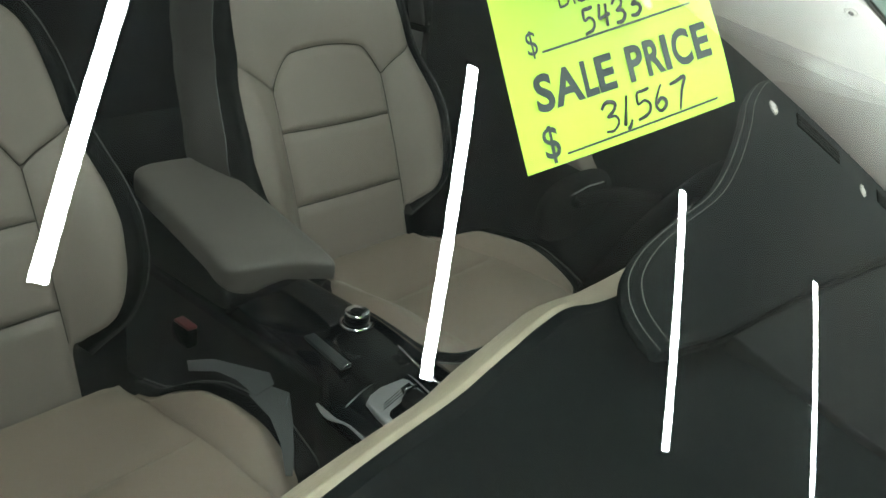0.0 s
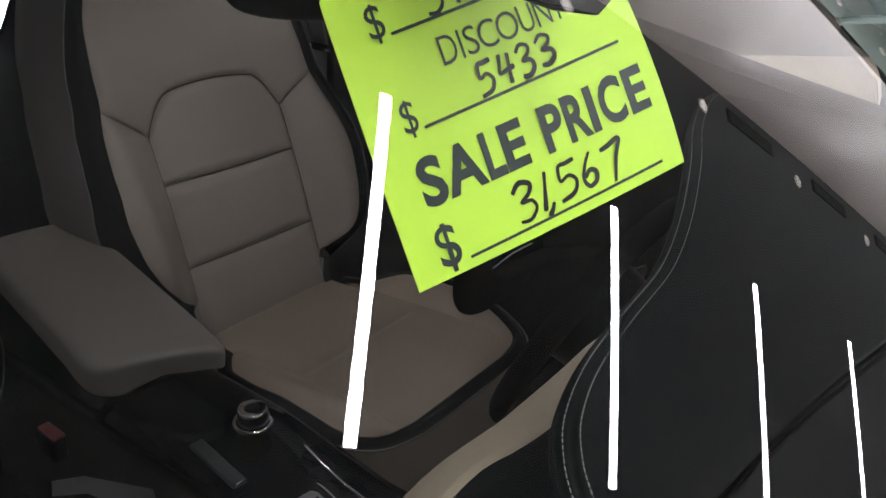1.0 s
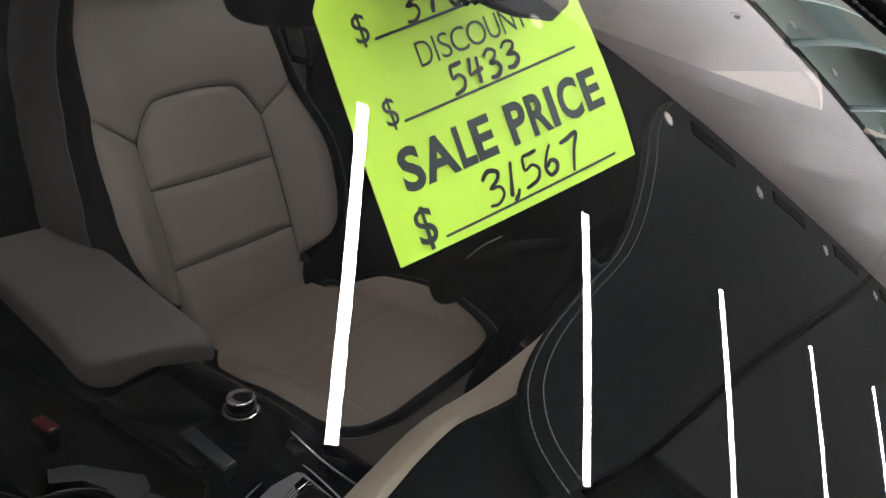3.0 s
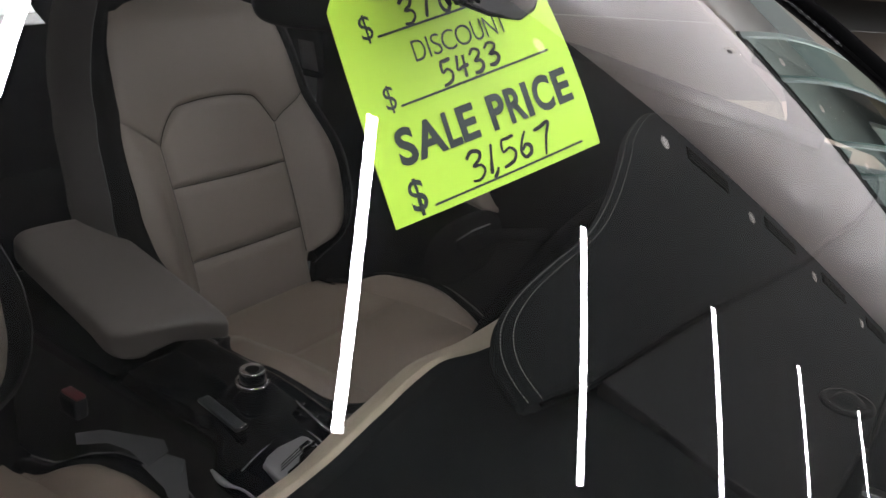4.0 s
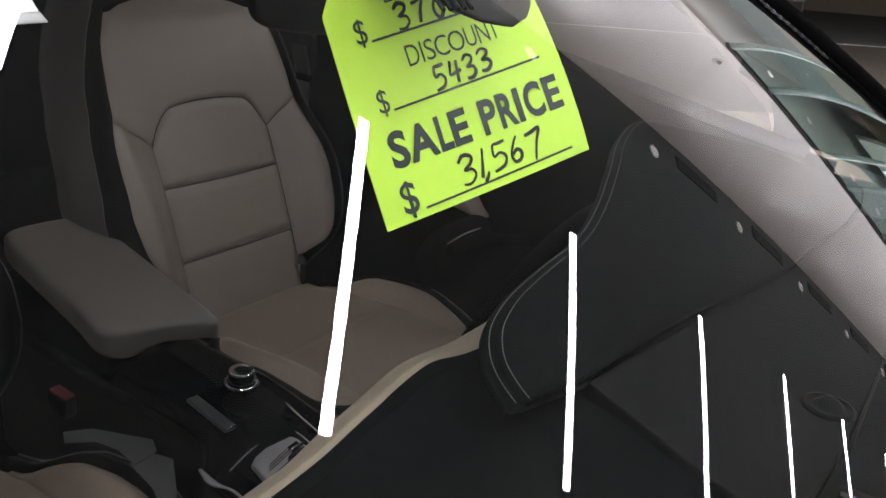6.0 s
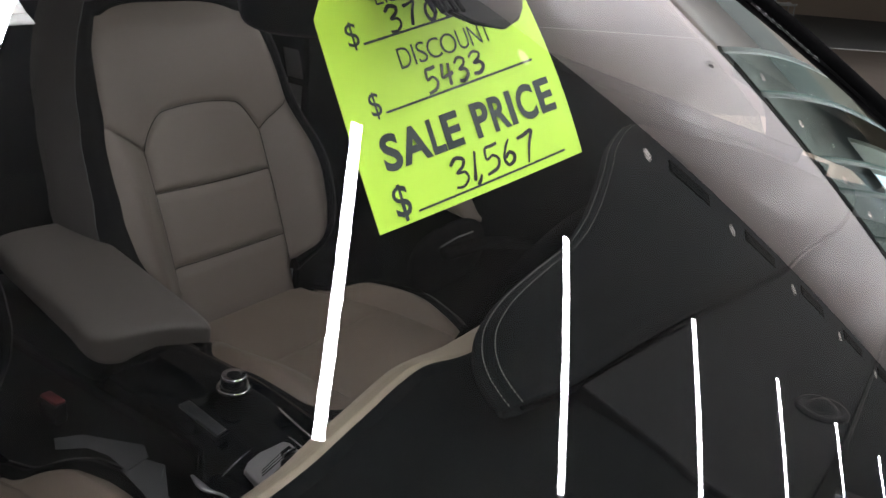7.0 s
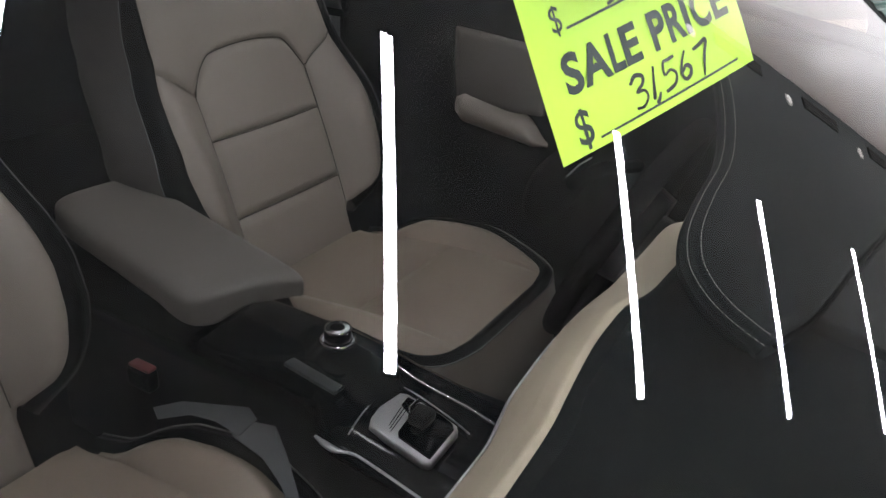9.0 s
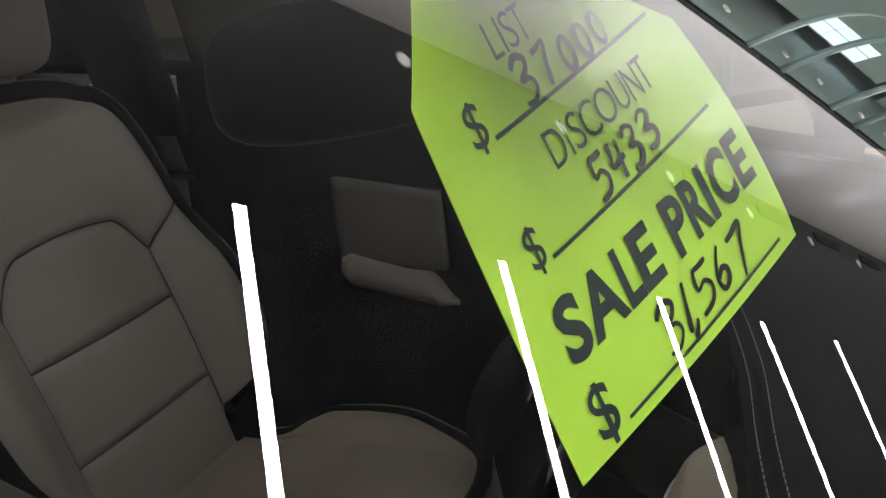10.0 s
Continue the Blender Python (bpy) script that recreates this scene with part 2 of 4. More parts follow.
# Glow of the added screens behind the glazing, not daylight.
SHOP_GLOW = glowing("added_teal_glow", (0.56, 0.66, 0.645), 0.070, 0.04)
SHOP_TAN = glowing("added_tan_glow", (0.64, 0.54, 0.46), 0.12, 0.04)
SLATE = material("slate_cover", (0.0030, 0.0050, 0.0064), 0.4, vary=0.1)
MESH = material("perforated_skin", (0.0065, 0.0066, 0.0070), 0.7, spec=0.0, vary=0.1)
nt = MESH.node_tree
dots = nt.nodes.new("ShaderNodeTexVoronoi")
dots.inputs["Scale"].default_value = 250.0
dots.inputs["Randomness"].default_value = 0.0
hole = nt.nodes.new("ShaderNodeMath")
hole.operation = "GREATER_THAN"
hole.inputs[1].default_value = 0.32
pit = nt.nodes.new("ShaderNodeBump")
pit.inputs["Strength"].default_value = 0.35
pit.inputs["Distance"].default_value = 0.002
holes = nt.nodes.new("ShaderNodeMix")
holes.data_type = "RGBA"
holes.inputs[6].default_value = (0.0006, 0.0006, 0.0006, 1)
holes.inputs[7].default_value = (0.0085, 0.0086, 0.0090, 1)
pos = nt.nodes.new("ShaderNodeTexCoord")
nt.links.new(pos.outputs["Object"], dots.inputs["Vector"])
nt.links.new(dots.outputs["Distance"], hole.inputs[0])
nt.links.new(hole.outputs[0], pit.inputs["Height"])
nt.links.new(hole.outputs[0], holes.inputs[0])
nt.links.new(holes.outputs[2], nt.nodes["Principled BSDF"].inputs["Base Color"])
nt.links.new(pit.outputs["Normal"], nt.nodes["Principled BSDF"].inputs["Normal"])
CLEAR_SIDE = pane_material("door_glass", (0.82, 0.86, 0.84), 1.0)
GLASS = pane_material("windscreen_glass", (0.93, 0.95, 0.94), 1.9, 0.0003, 0.029)
SIDE_GLASS = pane_material("side_glass", (0.80, 0.88, 0.86), 0.12)
CAR_SIDE_GLASS = pane_material("dark_side_glass", (0.045, 0.05, 0.05), 1.0)
INNER = clear_material("inner_face")

# ---------------------------------------------------------------- the showroom
A_DIR = Vector((math.cos(0.8778), math.sin(0.8778), 0))     # along the strip lights
B_DIR = Vector((math.cos(-0.6930), math.sin(-0.6930), 0))   # along their row
CEIL = 4.87


def room(a, b, z=0.0):
    """A place in the showroom, by its own two directions."""
    return A_DIR * a + B_DIR * b + Vector((0, 0, z))


def room_box(a0, a1, b0, b1, z0, z1, r=0.0):
    bm = bmesh.new()
    v = [bm.verts.new(room(a, b, z)) for z in (z0, z1) for a, b in ((a0, b0), (a1, b0), (a1, b1), (a0, b1))]
    for f in ((0, 3, 2, 1), (4, 5, 6, 7), (0, 1, 5, 4), (1, 2, 6, 5), (2, 3, 7, 6), (3, 0, 4, 7)):
        bm.faces.new([v[k] for k in f])
    if r:
        bmesh.ops.bevel(bm, geom=bm.edges[:], offset=r, segments=2, profile=0.5, affect="EDGES")
    return bm


WALL_A, HEAD = 4.696, 2.964
A0, A1, B0, B1 = -12.0, 18.0, -12.0, 34.0
whole("floor_tile", room_box(A0, 5.56, B0, B1, 0.0, 0.003), TILE, "pale beige showroom floor tile", "floor", kind="structure", smooth=False)
whole("floor", room_box(A0, A1, B0, B1, -0.2, 0.0), CARPET, "dark grey carpet", "floor", kind="structure", smooth=False)
whole("ceiling", room_box(A0, WALL_A, B0, B1, CEIL, CEIL + 0.2), DARK_CEIL, "charcoal painted showroom ceiling", "ceiling", kind="structure", smooth=False)
whole("ceiling_back", room_box(WALL_A + 0.2, A1, B0, B1, 3.4, 3.6), WHITE_WALL, "white lower ceiling behind the bulkhead", "ceiling", kind="structure", smooth=False)
whole("wall_bulkhead", room_box(WALL_A, WALL_A + 0.2, B0, B1, HEAD, CEIL + 0.2), WHITE_WALL, "white plaster bulkhead over the glazed front", "wall", kind="structure", smooth=False)
whole("wall_back", room_box(A0 - 0.2, A0, B0, B1, -0.2, CEIL + 0.2), GREY_WALL, "plain grey showroom wall", "wall", kind="structure", smooth=False)
whole("wall_side", room_box(A0, A1, B0 - 0.2, B0, -0.2, CEIL + 0.2), GREY_WALL, "plain grey showroom wall", "wall", kind="structure", smooth=False)
whole("wall_end", room_box(A0, A1, B1, B1 + 0.2, -0.2, CEIL + 0.2), GREY_WALL, "plain grey showroom wall", "wall", kind="structure", smooth=False)
whole("wall_far", room_box(A1, A1 + 0.2, B0, B1, -0.2, 3.6), TAN_WALL, "tan wall of the space behind", "wall", kind="structure", smooth=False)
# Unseen glowing screens, added for the teal and tan mirrored in the windscreen.
for k in range(12):
    b = B0 + 0.1 + 3.8 * k
    if 8.0 < b < 16.0:
        continue
    win = thing("glow_screen", "added glowing screen for the tones behind the glazing", "glass screen", room(9.0, b, 2.3), "hung glass screens")
    part("pane", room_box(9.06, 9.09, b, b + 3.7, 2.302, 3.396), SHOP_GLOW, win, "added pane glowing dim teal", False)
    part("lower_pane", room_box(9.06, 9.09, b, b + 3.7, 1.15, 2.296), SHOP_TAN, win, "added lower pane glowing dim tan", False)
    part("mullion", room_box(9.05, 9.1, b + 3.702, b + 3.798, 1.15, 3.396), POST, win, "", False)


def strip_light(i, s):
    b0 = -0.495 + 2.3766 * i if i else -0.369
    lamp = thing("strip_light", "long white strip light set in the dark ceiling", "ceiling light", room(s + 1.17, b0, CEIL), "ceiling strip lights")
    part("diffuser", room_box(s, s + 2.339, b0 - 0.046, b0 + 0.046, CEIL - 0.009, CEIL - 0.006), TUBE_GLOW, lamp, "glowing white diffuser", False)
    part("housing", room_box(s - 0.02, s + 2.359, b0 - 0.06, b0 + 0.06, CEIL - 0.005, CEIL - 0.001), BLACK_PLASTIC, lamp, "", False)


# Rows at -4.65 and -9.43 are unseen, added to light the tag.
for s in (0.101, -4.65, -9.43):
    for i in range(-4, 11):
        strip_light(i, s)


def ceiling_vent(b0, b1, a):
    v = thing("ceiling_vent", "black slotted linear air vent in the ceiling", "air vent", room(a, (b0 + b1) / 2, CEIL), "ceiling vents")
    part("frame", room_box(a - 0.09, a + 0.09, b0, b1, CEIL - 0.02, CEIL - 0.001), BLACK_PLASTIC, v, "", False)
    for k in range(4):
        part("slat", room_box(a - 0.07 + 0.045 * k, a - 0.055 + 0.045 * k, b0 + 0.02, b1 - 0.02, CEIL - 0.035, CEIL - 0.021), VENT, v, "", False)


def downlight(a, b, z=CEIL, lit=True):
    d = thing("downlight", "small round white ceiling spot light", "ceiling light", room(a, b, z), "ceiling spots")
    part("lens", lathe([(0.001, -0.012), (0.065, -0.012), (0.07, -0.004)], room(a, b, z), sides=20), SPOT_GLOW, d, "glowing lens")
    part("rim", lathe([(0.07, -0.004), (0.076, -0.014), (0.085, -0.012), (0.09, -0.001)], room(a, b, z), sides=20), WHITE_METAL, d)
    if lit:
        la = bpy.data.lights.new("spot_beam", "SPOT")
        la.energy, la.spot_size, la.spot_blend, la.shadow_soft_size, la.color = SPOT_W, radians(84), 0.7, 0.06, (1.0, 0.96, 0.92)
        lo = new("spot_beam", la)
        lo.matrix_world = look(room(a, b, z - 0.03), room(a + 0.12, b, 0))


for k in range(-1, 6):
    downlight(4.312 - 0.010 * k, 5.890 + 2.178 * k)
    if k >= 0:
        ceiling_vent(6.403 + 2.109 * k, 7.417 + 2.109 * k, 4.454 - 0.006 * k)

# the glazed front under the bulkhead: posts, rails, panes and the room behind it
for k in range(16):
    b = 4.750 + 2.225 * (k // 2) + 0.817 * (k % 2)
    wide = 1.408 if k % 2 else 0.817
    post = thing("window_post", "slim pale post of the glazed front", "window post", room(WALL_A + 0.06, b, 0), "glazed front posts")
    for d, w in (((-0.026, 0.014), (0.012, 0.014)) if k % 2 else ((-0.018, 0.036),)):
        part("post", room_box(WALL_A + 0.03, WALL_A + 0.11, b + d, b + d + w, 0.0, HEAD - 0.06), POST, post, "", False)
    pane = thing("window_pane", "clear glass pane of the glazed front", "window", room(WALL_A + 0.07, b + 0.43, 0), "glazed front panes")
    g = part("pane", room_box(WALL_A + 0.066, WALL_A + 0.074, b + 0.03, b + wide - 0.03, 0.06, HEAD - 0.065), SIDE_GLASS, pane, "", False)
    g.visible_shadow = False
    part("top_rail", room_box(WALL_A + 0.02, WALL_A + 0.12, b - 0.02, b + wide - 0.022, HEAD - 0.06, HEAD - 0.004), FRAME_DARK, pane, "dark top rail", False)
    part("sill", room_box(WALL_A + 0.03, WALL_A + 0.11, b + 0.03, b + wide - 0.03, 0.0, 0.10), FRAME_DARK, pane, "dark bottom rail", False)
    part("fitting", lathe([(0.001, 0.05), (0.022, 0.045), (0.026, 0.0), (0.022, -0.045), (0.001, -0.05)], room(WALL_A + 0.02, b + wide * (0.38 if k % 2 else 0.53), HEAD - 0.30), A_DIR, 14), WHITE_METAL, pane, "small white fitting")
# Added lamp, unseen: stands in for whatever lights the space behind.
back_fill = thing("back_fill_light", "unseen fill light added behind the bulkhead", "ceiling light", room(WALL_A + 0.26, 10.0, 3.06))
part("channel", room_box(WALL_A + 0.21, WALL_A + 0.31, B0 + 1, B1 - 1, 3.04, 3.055), WHITE_METAL, back_fill, "white channel under the added fill light", False)
cl = bpy.data.lights.new("back_fill_glow", "AREA")
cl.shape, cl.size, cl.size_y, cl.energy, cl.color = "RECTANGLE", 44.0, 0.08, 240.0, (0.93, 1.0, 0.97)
co = new("back_fill_glow", cl)
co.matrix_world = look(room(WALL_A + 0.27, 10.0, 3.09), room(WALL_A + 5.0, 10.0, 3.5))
whole("floor_wood", room_box(5.565, 11.0, B0, B1, 0.0, 0.004), WOOD, "brown wood-look floor behind the glazing", "floor", kind="structure", smooth=False)
whole("floor_trim", room_box(11.0, 11.06, B0, B1, 0.0, 0.008), WHITE_METAL, "pale strip between wood and carpet", "floor trim", kind="structure", smooth=False)


def side_chair(x, y, turn):
    ch = thing("side_chair", "white shell chair with chrome legs", "chair", (x, y, 0))
    q = Matrix.Translation((x, y, 0)) @ Matrix.Rotation(turn, 4, "Z")

    def put(bm):
        bmesh.ops.transform(bm, matrix=q, verts=bm.verts)
        return bm
    part("seat", put(thicken(grid(lambda u, v: Vector((0.48 * (u - 0.5), 0.46 * (v - 0.5), 0.45 - 0.03 * math.sin(math.pi * u) + 0.02 * (2 * v - 1) ** 2)), 10, 10), 0.03)), WHITE_METAL, ch, "white moulded seat")
    part("backrest", put(thicken(grid(lambda u, v: Vector((0.46 * (u - 0.5), 0.25 + 0.08 * v - 0.06 * (2 * u - 1) ** 2, 0.47 + 0.40 * v)), 10, 8), 0.025)), WHITE_METAL, ch, "white moulded back")
    for sx in (-0.2, 0.2):
        for sy in (-0.2, 0.2):
            part("leg", put(tube([(sx, sy, 0.43), (sx * 1.1, sy * 1.1, 0.0)], 0.013, 8)), CHROME, ch, "chrome leg")
    return ch


side_chair(17.6, 4.05, 0.5)

# a partition with daylit windows in the space behind the glazing
whole("wall_partition", room_box(9.05, 9.2, 12.4, 17.6, 0.0, 3.0), GREY_WALL, "grey partition in the space behind", "wall", kind="structure", smooth=False)
for b0, b1 in ((13.75, 14.35), (14.41, 15.05), (15.11, 16.1)):
    win = thing("far_window", "bluish daylit window in the far partition", "window", room(9.03, b0, 2.2), "far windows")
    for z0, z1 in ((2.18, 2.52), (2.56, 2.95)):
        part("pane", room_box(9.02, 9.04, b0, b1, z0, z1), SKY_GLOW, win, "bright daylit pane", False)
head = room(WALL_A, 4.921, 3.225)
spr = thing("sprinkler", "dark wall sprinkler head in a round plate", "sprinkler", head)
part("plate", lathe([(0.074, 0.0), (0.070, 0.008), (0.058, 0.010)], head, -A_DIR, 28), WHITE_METAL, spr)
part("cup", lathe([(0.058, 0.010), (0.054, 0.004), (0.001, 0.004)], head, -A_DIR, 28), BLACK_PLASTIC, spr, "dark recessed cup")
part("head", lathe([(0.034, 0.005), (0.032, 0.016), (0.014, 0.020), (0.024, 0.030), (0.001, 0.032)], head, -A_DIR, 20), SATIN, spr, "dull metal deflector")

# ---------------------------------------------------------------- the car: glass and shell
def glass_z(x, y):
    v = y - glass_bow(x)
    return 1.0548 + 0.6319 * v - 0.1779 * v * v + 0.0354 * v ** 3 - 0.0139 * x * x * v + 0.0460 * x * v + 0.0028 * x * x


def glass_bow(x):
    return -0.0201 * x + 0.1574 * x * x + 0.0653 * x ** 4


def on_glass(x, c, drop=0.0):
    """A place on the windscreen: x across, c up the slope from the scuttle."""
    y = c + glass_bow(x)
    return Vector((x, y, glass_z(x, y) - drop))


def glass_edge(c):
    """The glass's half widths at c: right-hand and driver's side."""
    return -0.748 + 0.22 * c, 0.745 - 0.20 * c


car = thing("car", "grey hatchback with a dark and beige cabin", "car", (0, 0.9, 0))
C0, C1 = -0.07, 0.80


def glass_fn(u, v):
    c = C0 + (C1 - C0) * v
    a, b = glass_edge(c)
    return on_glass(a + (b - a) * u, c)


bm = grid(glass_fn, 60, 40)
ob = part("windscreen", bm, GLASS, car, "clear curved windscreen glass mirroring the ceiling lights")
me = ob.data
me.materials.append(INNER)
bm = bmesh.new()
bm.from_mesh(me)
for f in bm.faces:
    if f.normal.z < 0:
        f.normal_flip()
top = bm.faces[:]
low = bmesh.ops.duplicate(bm, geom=top)["geom"]
lowf = [g for g in low if isinstance(g, bmesh.types.BMFace)]
for f in lowf:
    f.material_index = 1
bmesh.ops.translate(bm, vec=(0, 0.0022, -0.0040), verts=[g for g in low if isinstance(g, bmesh.types.BMVert)])
for f in lowf:
    f.normal_flip()
bm.to_mesh(me)
bm.free()
ob.visible_shadow = False


def frit(edge, c0, c1, w, n=40):
    def fn(u, v):
        c = c0 + (c1 - c0) * u
        a, b = glass_edge(c)
        x = a + 0.002 + w * v if edge < 0 else b - 0.002 - w * v
        return on_glass(x, c, 0.0062)
    return thicken(grid(fn, n, 3), 0.0012)


part("glass_border", frit(-1, C0, C1, 0.030), BLACK_PLASTIC, car, "black painted border of the windscreen")
part("glass_border", frit(1, C0, C1, 0.03), BLACK_PLASTIC, car, "black painted border of the windscreen")
part("glass_border", thicken(grid(lambda u, v: on_glass(-0.69 + 1.39 * u, C0 + 0.002 + 0.012 * v, 0.0062), 50, 3), 0.0012), BLACK_PLASTIC, car, "black painted border of the windscreen")
part("glass_border", thicken(grid(lambda u, v: on_glass(-0.55 + 1.15 * u, C1 - 0.002 - 0.07 * v, 0.0062), 50, 3), 0.0012), BLACK_PLASTIC, car, "black painted border of the windscreen")


def edge_line(side, out, drop, c0, c1, n=24):
    pts = []
    for k in range(n + 1):
        c = c0 + (c1 - c0) * k / n
        a, b = glass_edge(c)
        pts.append(on_glass((a - out) if side < 0 else (b + out), c, drop))
    return pts


for side in (-1, 1):
    part("window_seal", tube(edge_line(side, 0.006, 0.004, C0 - 0.06, C1), 0.0095, 8, 0.8), RUBBER, car, "black rubber windscreen seal")
    out, drop, rad = (0.044, 0.020, 0.032) if side < 0 else (0.026, -0.002, 0.025)
    part("pillar", tube(edge_line(side, out, drop, C0 - 0.10, C1 + 0.02), rad, 14, 0.85), RUBBER, car, "dark windscreen pillar")
    part("pillar_trim", tube(edge_line(side, 0.03, 0.075, C0 + 0.05, C1), 0.026, 12, 0.9), PILLAR, car, "grey inner pillar cover")


label_strip = part("label_plate", thicken(grid(lambda u, v: on_glass(glass_edge(0.13 + 0.12 * u)[1] - 0.012 - 0.006 * v, 0.13 + 0.12 * u, -0.0012), 20, 1), 0.0006), PAPER, car, "small grey plate at the glass edge")
for k in range(9):
    c = 0.135 + 0.0125 * k
    part("print_bar", thicken(grid(lambda u, v: on_glass(glass_edge(c)[1] - 0.0137 - 0.0022 * v, c + 0.005 * u, -0.0022), 3, 1), 0.0004), PAPER_FOLD, label_strip)


def roof_fn(u, v):
    x = -0.60 + 1.21 * u
    y = 0.86 + 0.05 + 1.62 * v
    t = x / 0.61
    return Vector((x, y + 0.09 * t * t * (1 - v), 1.475 + 0.035 * math.sin(math.pi * min(v * 0.9 + 0.12, 1)) - 0.06 * t ** 4 - 0.05 * v * v))


part("roof", thicken(grid(roof_fn, 24, 24), 0.004), PAINT, car, "grey painted roof")
part("headliner", thicken(grid(lambda u, v: roof_fn(u, v) - Vector((0, 0, 0.035)), 24, 24), 0.004), HEADLINER, car, "light grey cloth headliner")
part("hood", thicken(grid(lambda u, v: Vector((-0.74 + 1.53 * u, -0.13 - 0.85 * v + 0.20 * (1.53 * u - 0.765) ** 2, 0.985 + 0.01 * math.sin(math.pi * u) - 0.17 * v * v - 0.03 * v - 0.05 * (2 * u - 1) ** 4)), 30, 20), 0.004), PAINT, car, "grey painted bonnet")
for side in (-1, 1):
    part("fender", thicken(grid(lambda u, v: Vector(((side * (0.785 + 0.13 * math.sin(v * 1.5))), 0.05 - 1.0 * u, 0.93 - 0.08 * u - 0.55 * v)), 12, 10), 0.003), PAINT, car, "grey painted wing")
    part("body_side", thicken(grid(lambda u, v: Vector((side * (0.775 + 0.06 * math.sin(v * math.pi)), 0.05 + 2.5 * u, 0.955 - 0.70 * v)), 20, 10), 0.004), PAINT, car, "grey painted body side")
part("tail", thicken(grid(lambda u, v: Vector((-0.72 + 1.49 * u, 2.53 + 0.08 * math.sin(math.pi * v), 0.98 - 0.7 * v)), 10, 8), 0.004), PAINT, car, "grey painted tailgate")
part("cabin_floor", rbox(0.02, 1.2, 0.30, 1.46, 2.7, 0.03, 0.01), CLOTH, car, "black cabin carpet")
part("firewall", rbox(0.02, -0.12, 0.62, 1.46, 0.03, 0.62, 0.01), BLACK_PLASTIC, car)

for x in (-0.74, 0.76):
    for y in (-0.42, 2.06):
        tyre = part("wheel", lathe([(0.19, -0.09), (0.27, -0.10), (0.315, -0.085), (0.325, 0.0), (0.315, 0.085), (0.27, 0.10), (0.19, 0.09)], (x, y, 0.328), (1, 0, 0), 36), TYRE, car, "black tyre")
        part("rim", lathe([(0.001, 0.085 if x > 0 else -0.085), (0.05, 0.09 if x > 0 else -0.09), (0.17, 0.07 if x > 0 else -0.07), (0.195, 0.085 if x > 0 else -0.085)], (x, y, 0.328), (1, 0, 0), 36), SATIN, tyre, "silver rim")

# scuttle with its slots, between the glass and the bonnet
part("scuttle", thicken(grid(lambda u, v: on_glass(-0.73 + 1.48 * u, C0 - 0.002 - 0.075 * v, 0.012 + 0.012 * math.sin(v * 3.1)), 50, 5), 0.004), BLACK_PLASTIC, car, "black plastic scuttle panel")

SILL = ((0.05, 0.975), (0.20, 0.998), (0.26, 1.006), (0.337, 1.017), (0.448, 1.035), (0.645, 1.069), (0.90, 1.092), (1.3, 1.10), (2.4, 1.10))


def sill_z(y):
    """The height of the driver's window sill, rising rearwards."""
    for (y0, a), (y1, b) in zip(SILL, SILL[1:]):
        if y <= y1:
            return a + (b - a) * max(y - y0, 0) / (y1 - y0)
    return SILL[-1][1]


for side, x0 in ((-1, -0.725), (1, 0.715)):
    for y0, y1 in ((0.26 if side > 0 else 0.46, 1.22), (1.36, 2.02)):
        pane = part("side_window", thicken(grid(lambda u, v: Vector((x0 - side * (0.10 * v), y0 + (y1 - y0) * u, (sill_z(y0 + (y1 - y0) * u) - 0.004 if side > 0 else 1.045) + (0.35 if y0 > 1 or u > 0.45 else 0.06 + 0.64 * u) * v)), 10, 8), 0.003), CLEAR_SIDE if side > 0 and y0 < 1 else CAR_SIDE_GLASS, car, "side window")
        pane.visible_shadow = False
    for ya, yb in ((1.22, 1.36), (2.02, 2.30)):
        part("pillar", thicken(grid(lambda u, v: Vector((x0 - side * (0.015 + 0.10 * v), ya + (yb - ya) * u + 0.05 * v, 0.93 + 0.52 * v)), 4, 12), 0.03), CLOTH, car, "dark grey cabin pillar")
    part("roof_rail", tube([(x0 - side * 0.10, 0.85, 1.40), (x0 - side * 0.10, 1.3, 1.42), (x0 - side * 0.10, 1.9, 1.42), (x0 - side * 0.10, 2.45, 1.38)], 0.035, 10), CLOTH, car)
    if side < 0:
        part("door_frame", tube([(-0.695, 0.20, 0.998), (-0.695, 0.35, 1.021), (-0.695, 0.47, 1.039), (-0.713, 1.2, 1.045), (-0.713, 2.3, 1.05)], 0.014, 8), RUBBER, car)


# ---------------------------------------------------------------- doors
part("door_frame", tube([(0.685 + 0.02 * smooth(0.5, 1.2, y), y, sill_z(y)) for y in [0.20 + 0.06 * k for k in range(36)]], 0.012, 8), RUBBER, car, "black seal of the driver's window")


